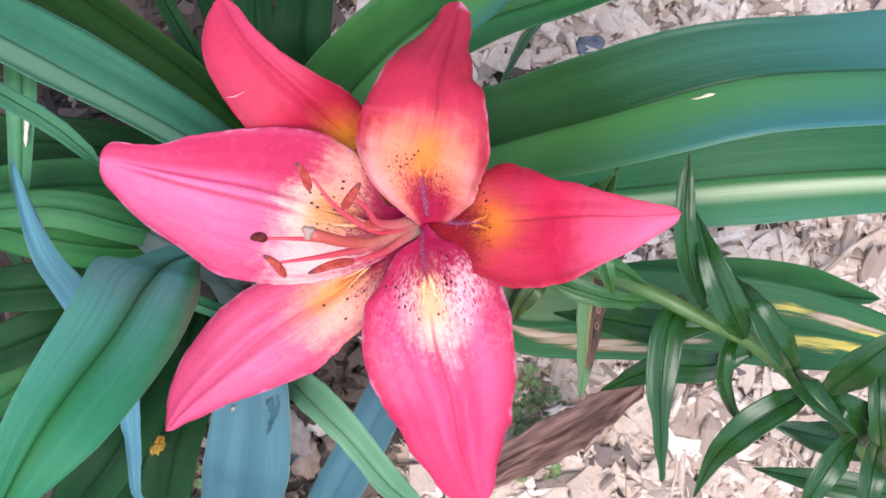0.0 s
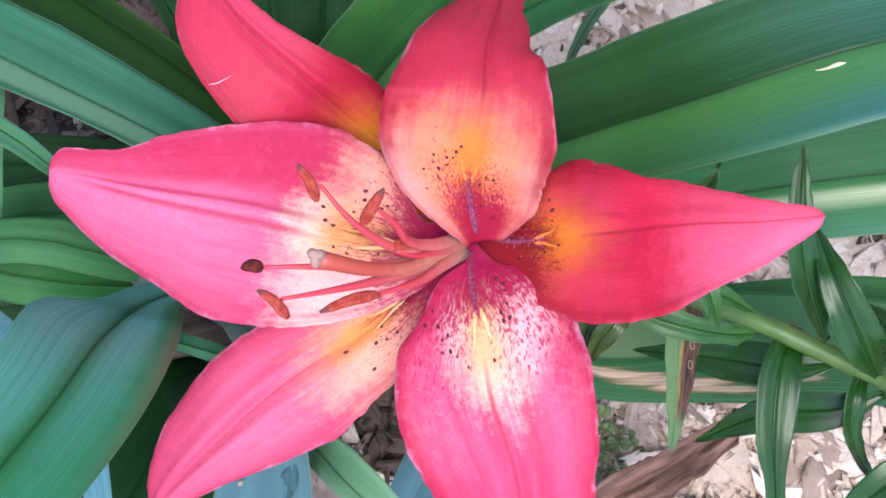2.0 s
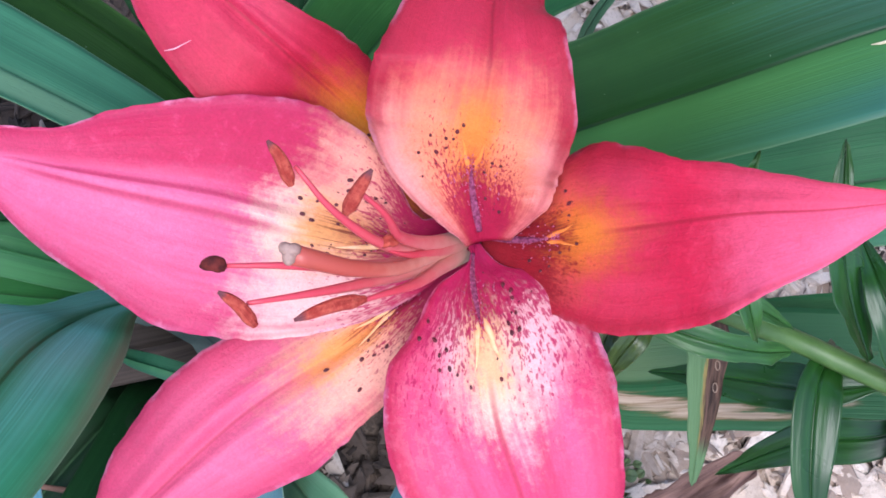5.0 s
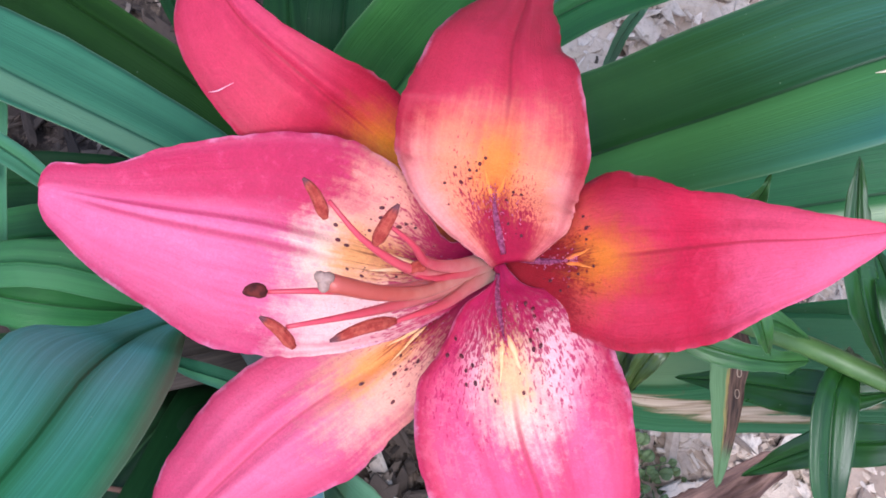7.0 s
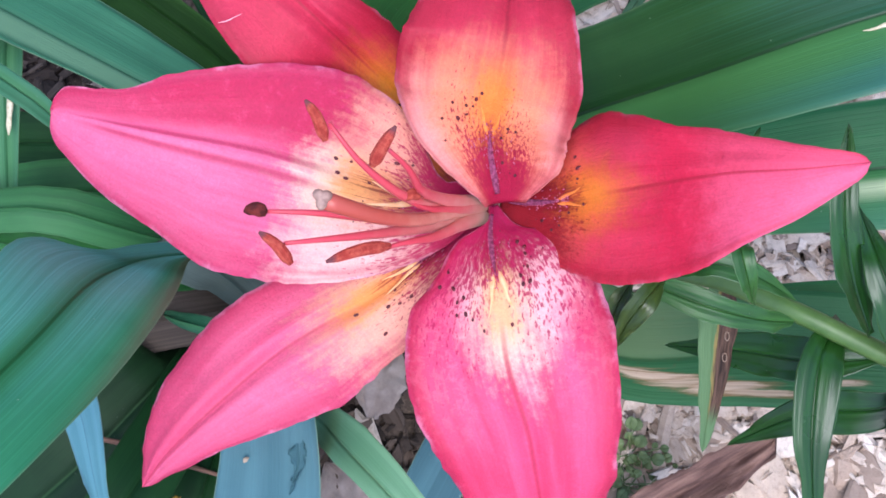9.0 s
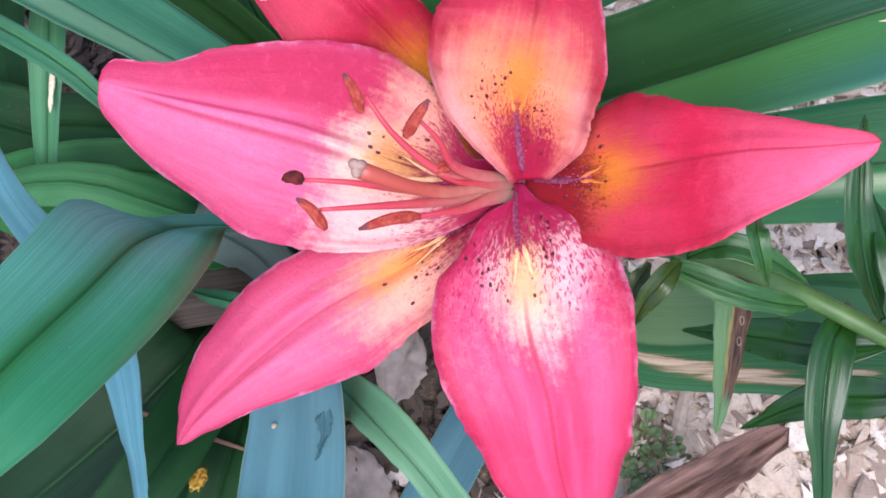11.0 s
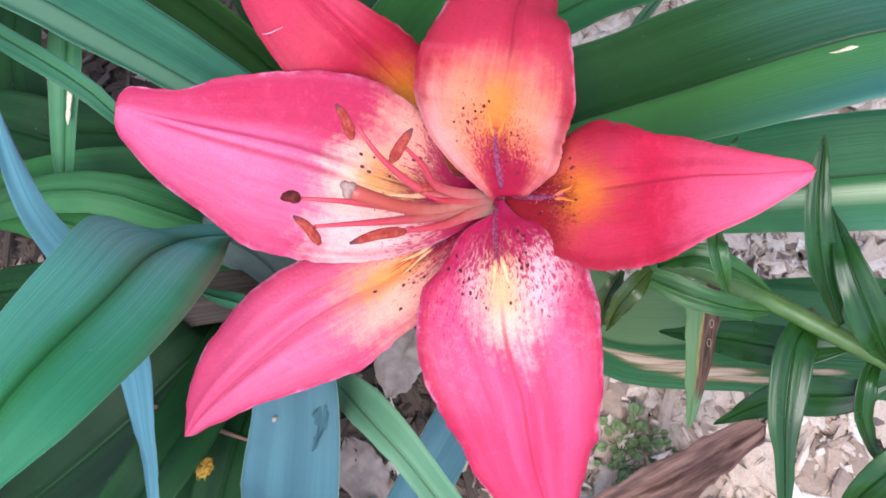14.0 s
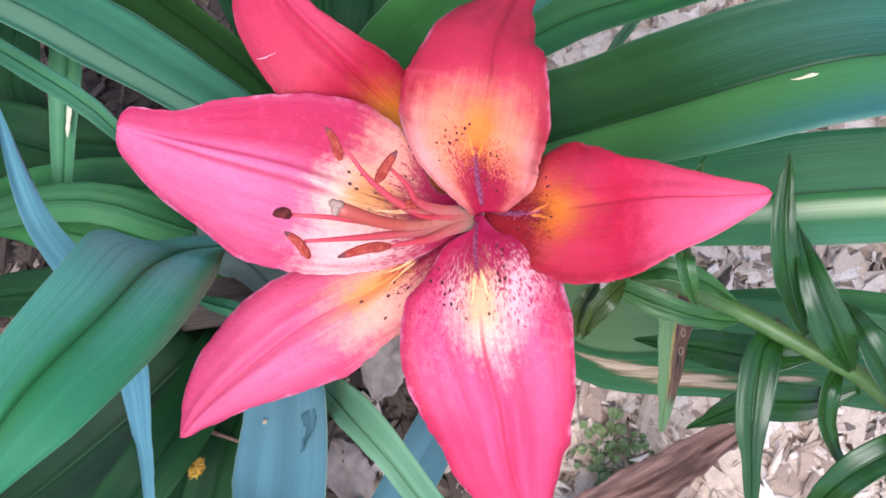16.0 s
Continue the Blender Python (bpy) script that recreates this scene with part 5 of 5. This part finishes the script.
strap([(-0.0820, -0.1200, -0.0700), (-0.0888, -0.1015, 0.1174), (-0.0993, -0.0826, 0.2293), (-0.0936, -0.0580, 0.2639), (-0.0929, -0.0314, 0.2835), (-0.0994, -0.0139, 0.2985), (-0.1023, -0.0001, 0.3199), (-0.1026, 0.0221, 0.3418)],
      [0.0029, 0.0029, 0.0019, 0.0025, 0.0046, 0.0049, 0.0036, 0.0014], [0.0029, 0.0028, 0.0018, 0.0025, 0.0049, 0.0052, 0.0032, 0.0003], leaf_cyan, 0.05, parent=IRIS, seed=62, rib=0.0001, label="narrow blue-grey blade with a pointed tip", wave=0.004, nu=170, fray=0.0013)
strap([(-0.0833, -0.1874, GROUND), (-0.0601, -0.1305, 0.0900), (-0.0411, -0.0936, 0.1500), (-0.0255, -0.0640, 0.1700), (-0.0139, -0.0431, 0.1650), (-0.0057, -0.0283, 0.1200)],
      [0.0066, 0.0088, 0.0092, 0.0088, 0.0079, 0.0013], [0.0066, 0.0088, 0.0092, 0.0088, 0.0079, 0.0013], leaf_blue, 0.05, parent=IRIS, seed=63, rib=0.0001)
strap([(-0.0825, -0.0430, 0.1190), (-0.0596, -0.0449, 0.1868), (-0.0437, -0.0505, 0.2279), (-0.0313, -0.0611, 0.2355), (-0.0166, -0.0806, 0.2233), (0.0039, -0.1045, 0.1813)],
      [0.0037, 0.0063, 0.0078, 0.0069, 0.0050, 0.0005], [0.0037, 0.0046, 0.0047, 0.0037, 0.0032, 0.0003], leaf_light, 0.18, parent=IRIS, seed=64, label="light green lance-shaped leaf")


# a pale fleck on the wide blade, and a soft shadow laid on as a darker ribbon
part("fleck", tube([(-0.0708, -0.0543, 0.2232), (-0.0702, -0.0535, 0.2236), (-0.0695, -0.0530, 0.2232)], [0.0002, 0.0006, 0.0006, 0.0002], 10, 8, 0.4), straw, wide_blade, "small pale fleck")
part("split", ribbon([(-0.0568, -0.0462, 0.2224), (-0.0566, -0.0515, 0.2228), (-0.0574, -0.0575, 0.2226), (-0.0596, -0.0625, 0.2214)], [0.0006, 0.0018, 0.0012, 0.0002], [0.0006, 0.0018, 0.0012, 0.0002], leaf_shape(0.1), 20, 8, 0.0002, 0.1, wave=0.003, seed=66), leaf_dim, wide_blade, "soft shadow painted as a darker patch on the blade")

# ---- the lily's small marks ----
part("nick", tube([(-0.0606, 0.0424, 0.2905), (-0.0584, 0.0424, 0.2918), (-0.0566, 0.0431, 0.2922), (-0.0553, 0.0438, 0.2919)], [0.00005, 0.00014, 0.00012, 0.00005], 14, 6, 0.5), nick_pink, made_petals[5], "pale torn nick in the petal")

# ---- litter on the ground ----
DRY = thing("dry_leaf", (0.0340, -0.1082, GROUND), "curled dry brown leaf lying on wood chips", "leaf")


def crumpled(amount, seed):
    def shape(u, v, w):
        return amount * w * abs(v) + 0.0030 * noise.noise(Vector((u * 5, v * 3.2, seed))) + 0.0018 * noise.noise(Vector((u * 14, v * 6, seed)))
    return shape


part("blade", ribbon([(0.0115, -0.1330, -0.0550), (0.0359, -0.1148, -0.0350), (0.0645, -0.0954, -0.0120), (0.0847, -0.0776, 0.0150), (0.0994, -0.0657, 0.0300)], [0.0055, 0.0093, 0.0110, 0.0098, 0.0060], [0.0044, 0.0066, 0.0082, 0.0080, 0.0055], crumpled(0.7, 2.0), 50, 18, 0.0008, 0.03, wave=0.004, seed=71), bark_brown, DRY)
part("blade", ribbon([(0.0051, -0.1410, -0.0600), (0.0335, -0.1247, -0.0480), (0.0602, -0.1078, -0.0300), (0.0790, -0.0912, -0.0080), (0.0918, -0.0796, 0.0060)], [0.0039, 0.0061, 0.0067, 0.0056, 0.0017], [0.0039, 0.0061, 0.0073, 0.0061, 0.0017], crumpled(0.5, 5.0), 50, 14, 0.0008, 0.03, wave=0.004, seed=72), bark_brown, DRY)


def lying_stick(a, b, r, material, label):
    a, b = Vector(a), Vector(b)
    bm = tube([a, a.lerp(b, 0.3) + Vector((0.001, 0.001, 0.0006)), a.lerp(b, 0.7) + Vector((-0.001, 0.0005, 0.0004)), b], [r * 0.8, r, r * 0.9, r * 0.6], 14, 8, 0.7)
    return tagged(part("twig", bm, material), label, "twig", "twigs on the mulch")


lying_stick((0.2081, -0.0177, -0.0510), (0.2382, 0.0074, -0.0480), 0.0014, straw, "pale dry twig lying on wood chips")
lying_stick((0.2261, 0.0170, -0.0510), (0.2614, 0.0073, -0.0500), 0.0006, straw, "thin pale straw lying on wood chips")
lying_stick((0.1834, -0.1057, -0.0510), (0.2101, -0.1261, -0.0500), 0.0007, straw, "thin pale straw lying on wood chips")
lying_stick((0.1304, -0.1153, -0.0510), (0.1285, -0.1470, -0.0500), 0.0008, straw, "thin pale straw lying on wood chips")
lying_stick((-0.1481, -0.0586, 0.1200), (-0.1055, -0.0731, 0.1080), 0.0011, twig_brown, "thin reddish-brown stalk lying across dark green leaves")
lying_stick((-0.1555, 0.1160, -0.0600), (-0.1406, 0.0980, -0.0580), 0.0009, straw, "thin pale straw lying on wood chips")
lying_stick((-0.1650, 0.1192, -0.0600), (-0.1454, 0.0932, -0.0580), 0.0007, straw, "thin pale straw lying on wood chips")


def small_leaf(place, size, turn, material, name, label, category, group=""):
    x, y, z = place
    c, sn = math.cos(radians(turn)) * size, math.sin(radians(turn)) * size
    pts = [(x - c, y - sn, z), (x - c * 0.3, y - sn * 0.3, z + size * 0.25), (x + c * 0.4, y + sn * 0.4, z + size * 0.22), (x + c, y + sn, z + 0.001)]
    w = [size * k for k in (0.15, 0.5, 0.62, 0.5, 0.12)]
    return tagged(part(name, ribbon(pts, w, w, crumpled(0.3, x * 40), 24, 12, 0.0005, 0.08, wave=0.005, seed=int(x * 1000)), material), label, category, group)


small_leaf((-0.1174, -0.0810, 0.1290), 0.0046, 60, yellow_leaf, "fallen_leaf", "small yellow fallen leaf resting on dark green leaves", "leaf", "fallen leaves")
small_leaf((-0.1855, -0.1085, -0.0580), 0.006, 10, straw, "fallen_leaf", "small tan fallen leaf on dark soil", "leaf", "fallen leaves")
small_leaf((-0.1955, -0.0578, 0.0500), 0.012, 170, yellow_leaf, "fallen_leaf", "small yellow fallen leaf caught between green leaves", "leaf", "fallen leaves")
small_leaf((-0.0797, -0.1150, -0.0580), 0.016, 110, tan_leaf, "fallen_leaf", "pale tan curled fallen leaf on dark soil", "leaf", "fallen leaves")
small_leaf((-0.0707, -0.0472, -0.0560), 0.019, 75, pale_leaf, "fallen_leaf", "pale buff curled fallen leaf on dark soil", "leaf", "fallen leaves")
small_leaf((-0.0880, -0.1043, -0.0560), 0.020, 120, pale_leaf, "fallen_leaf", "pale buff curled fallen leaf on dark soil", "leaf", "fallen leaves")


def stone(x, y, z, size):
    bm = bmesh.new()
    bmesh.ops.create_icosphere(bm, subdivisions=3, radius=1.0)
    for v in bm.verts:
        k = 1 + 0.35 * noise.noise(v.co * 1.3 + Vector((x * 90, y * 50, 0)))
        v.co = Vector((x + v.co.x * k * size, y + v.co.y * k * size * 0.75, z + max(-0.4, min(0.45, v.co.z)) * k * size))
    return tagged(part("stone", bm, stone_grey), "dark blue-grey stone lying among wood chips", "stone")


stone(0.0829, 0.1150, -0.0580, 0.0085)


def seedling(x, y, seed):
    rnd = random.Random(seed)
    plant = thing("weed", (x, y, ground_height(x, y)), "small green weed seedling with round leaves among wood chips", "weed", "weeds in the mulch")
    for k in range(12):
        a, r = k * 2.4 + rnd.uniform(-0.3, 0.3), rnd.uniform(0.003, 0.015)
        px, py, pz = x + math.cos(a) * r, y + math.sin(a) * r, GROUND + rnd.uniform(0.006, 0.013)
        part("stalk", tube([(x, y, GROUND), (x + math.cos(a) * r * 0.4, y + math.sin(a) * r * 0.4, 0.3 * GROUND + 0.7 * pz), (px, py, pz)], [0.0004, 0.0004, 0.0003], 8, 6), weed_green, plant)
        L = rnd.uniform(0.0014, 0.0034)
        end = (px + math.cos(a) * L * 2, py + math.sin(a) * L * 2, pz + rnd.uniform(-0.001, 0.003))
        mid = ((px + end[0]) / 2, (py + end[1]) / 2, pz + 0.0015)
        w = [L * f for f in (0.2, 0.75, 0.95, 0.8, 0.25)]
        part("leaf", ribbon([(px, py, pz), mid, end], w, w, leaf_shape(0.2), 12, 8, 0.0003, 0.15, seed=seed + k), weed_green, plant)


for k, (x, y, z) in enumerate(((0.0482, -0.0828, -0.0700), (0.0548, -0.1261, -0.0700), (0.0427, -0.0974, -0.0700), (-0.1479, -0.1300, -0.0700), (0.0541, -0.0902, -0.0700), (0.0437, -0.0844, -0.0700))):
    seedling(x, y, 80 + k)


# ---- wood chip mulch, last ----
def chip_points(rnd):
    """Corners and faces of one shred of wood: cleft along the grain, torn at both ends, bent and twisted."""
    width, thick = rnd.choice((0.14, 0.2, 0.28, 0.4, 0.55)) * rnd.uniform(0.8, 1.25), rnd.uniform(0.03, 0.09)
    bend, twist, skew = rnd.uniform(-0.25, 0.4), rnd.uniform(-0.5, 0.5), rnd.uniform(-0.25, 0.25)
    ring = []
    for end in (1, -1):
        xs = [-0.30, 0.05, 0.34] if end > 0 else [0.30, -0.05, -0.34]
        ring += [(x + rnd.uniform(-0.1, 0.1), end * width * rnd.uniform(0.36, 0.54)) for x in xs]
        for y in (0.38, 0.12, -0.12, -0.38):
            ring.append((end * (0.5 + rnd.uniform(-0.17, 0.08)) + skew * y * width, end * y * width * rnd.uniform(0.8, 1.1)))
    n = len(ring)

    def lift(x, y):
        return -bend * x * x + twist * x * y

    top = [(x * 0.98, y * 0.92, thick * rnd.uniform(0.5, 1.1) + lift(x, y)) for x, y in ring]
    low = [(x, y, lift(x, y)) for x, y in ring]
    spine = [(x, rnd.uniform(-0.1, 0.1) * width, thick * rnd.uniform(0.9, 1.7) + lift(x, 0.0)) for x in (-0.25, 0.25)]
    faces = []
    for i in range(n):
        k = (i + 1) % n
        mid = 0.5 * (ring[i][0] + ring[k][0])
        faces.append((k, i, 2 * n + (1 if mid > 0 else 0)))
        faces.append((i, k, n + k, n + i))
    for i in range(n):
        k = (i + 1) % n
        a, c = 0.5 * (ring[i - 1][0] + ring[i][0]) > 0, 0.5 * (ring[i][0] + ring[k][0]) > 0
        if a != c:
            faces.append((i, 2 * n, 2 * n + 1) if c else (i, 2 * n + 1, 2 * n))
    return top + low + spine, faces


rnd = random.Random(5)
KINDS = [chip_points(rnd) for _ in range(40)]
CHIP_MESHES = []
for verts, faces in KINDS:
    data = bpy.data.meshes.new("wood_chip")
    data.from_pydata(verts, [], faces)
    data.materials.append(chip_single)
    CHIP_MESHES.append(data)


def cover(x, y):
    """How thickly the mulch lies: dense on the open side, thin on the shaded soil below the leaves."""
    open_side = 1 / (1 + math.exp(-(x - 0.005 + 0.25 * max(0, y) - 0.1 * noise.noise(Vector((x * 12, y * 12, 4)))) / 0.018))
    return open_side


singles = 0
JOINED = {"wood_chip_mulch": ([], []), "leaf_litter": ([], [])}
for k in range(52000):
    x, y = rnd.gauss(0.05, 0.27), rnd.gauss(0.0, 0.22)
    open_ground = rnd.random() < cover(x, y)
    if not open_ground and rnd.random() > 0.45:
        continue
    size = min(0.036, rnd.lognormvariate(math.log(0.017), 0.5)) if k < 22000 else rnd.uniform(0.003, 0.009)
    kind = rnd.randrange(len(KINDS))
    m = pose(x, y, ground_height(x, y) + rnd.uniform(0.0, 0.010 if k < 22000 else 0.012), rnd.gauss(0, 16), rnd.gauss(0, 14), rnd.uniform(0, 360)) @ Matrix.Diagonal((size, size, size, 1))
    if open_ground and singles < 300 and 0.03 < x < 0.20 and -0.16 < y < -0.03 and size > 0.014:
        ob = new("wood_chip", CHIP_MESHES[kind])
        ob.parent, ob.matrix_basis = ground, m
        singles += 1
        continue
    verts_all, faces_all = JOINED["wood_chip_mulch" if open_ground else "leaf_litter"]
    v, f = KINDS[kind]
    start = len(verts_all)
    verts_all += [m @ Vector(p) for p in v]
    faces_all += [tuple(start + i for i in face) for face in f]
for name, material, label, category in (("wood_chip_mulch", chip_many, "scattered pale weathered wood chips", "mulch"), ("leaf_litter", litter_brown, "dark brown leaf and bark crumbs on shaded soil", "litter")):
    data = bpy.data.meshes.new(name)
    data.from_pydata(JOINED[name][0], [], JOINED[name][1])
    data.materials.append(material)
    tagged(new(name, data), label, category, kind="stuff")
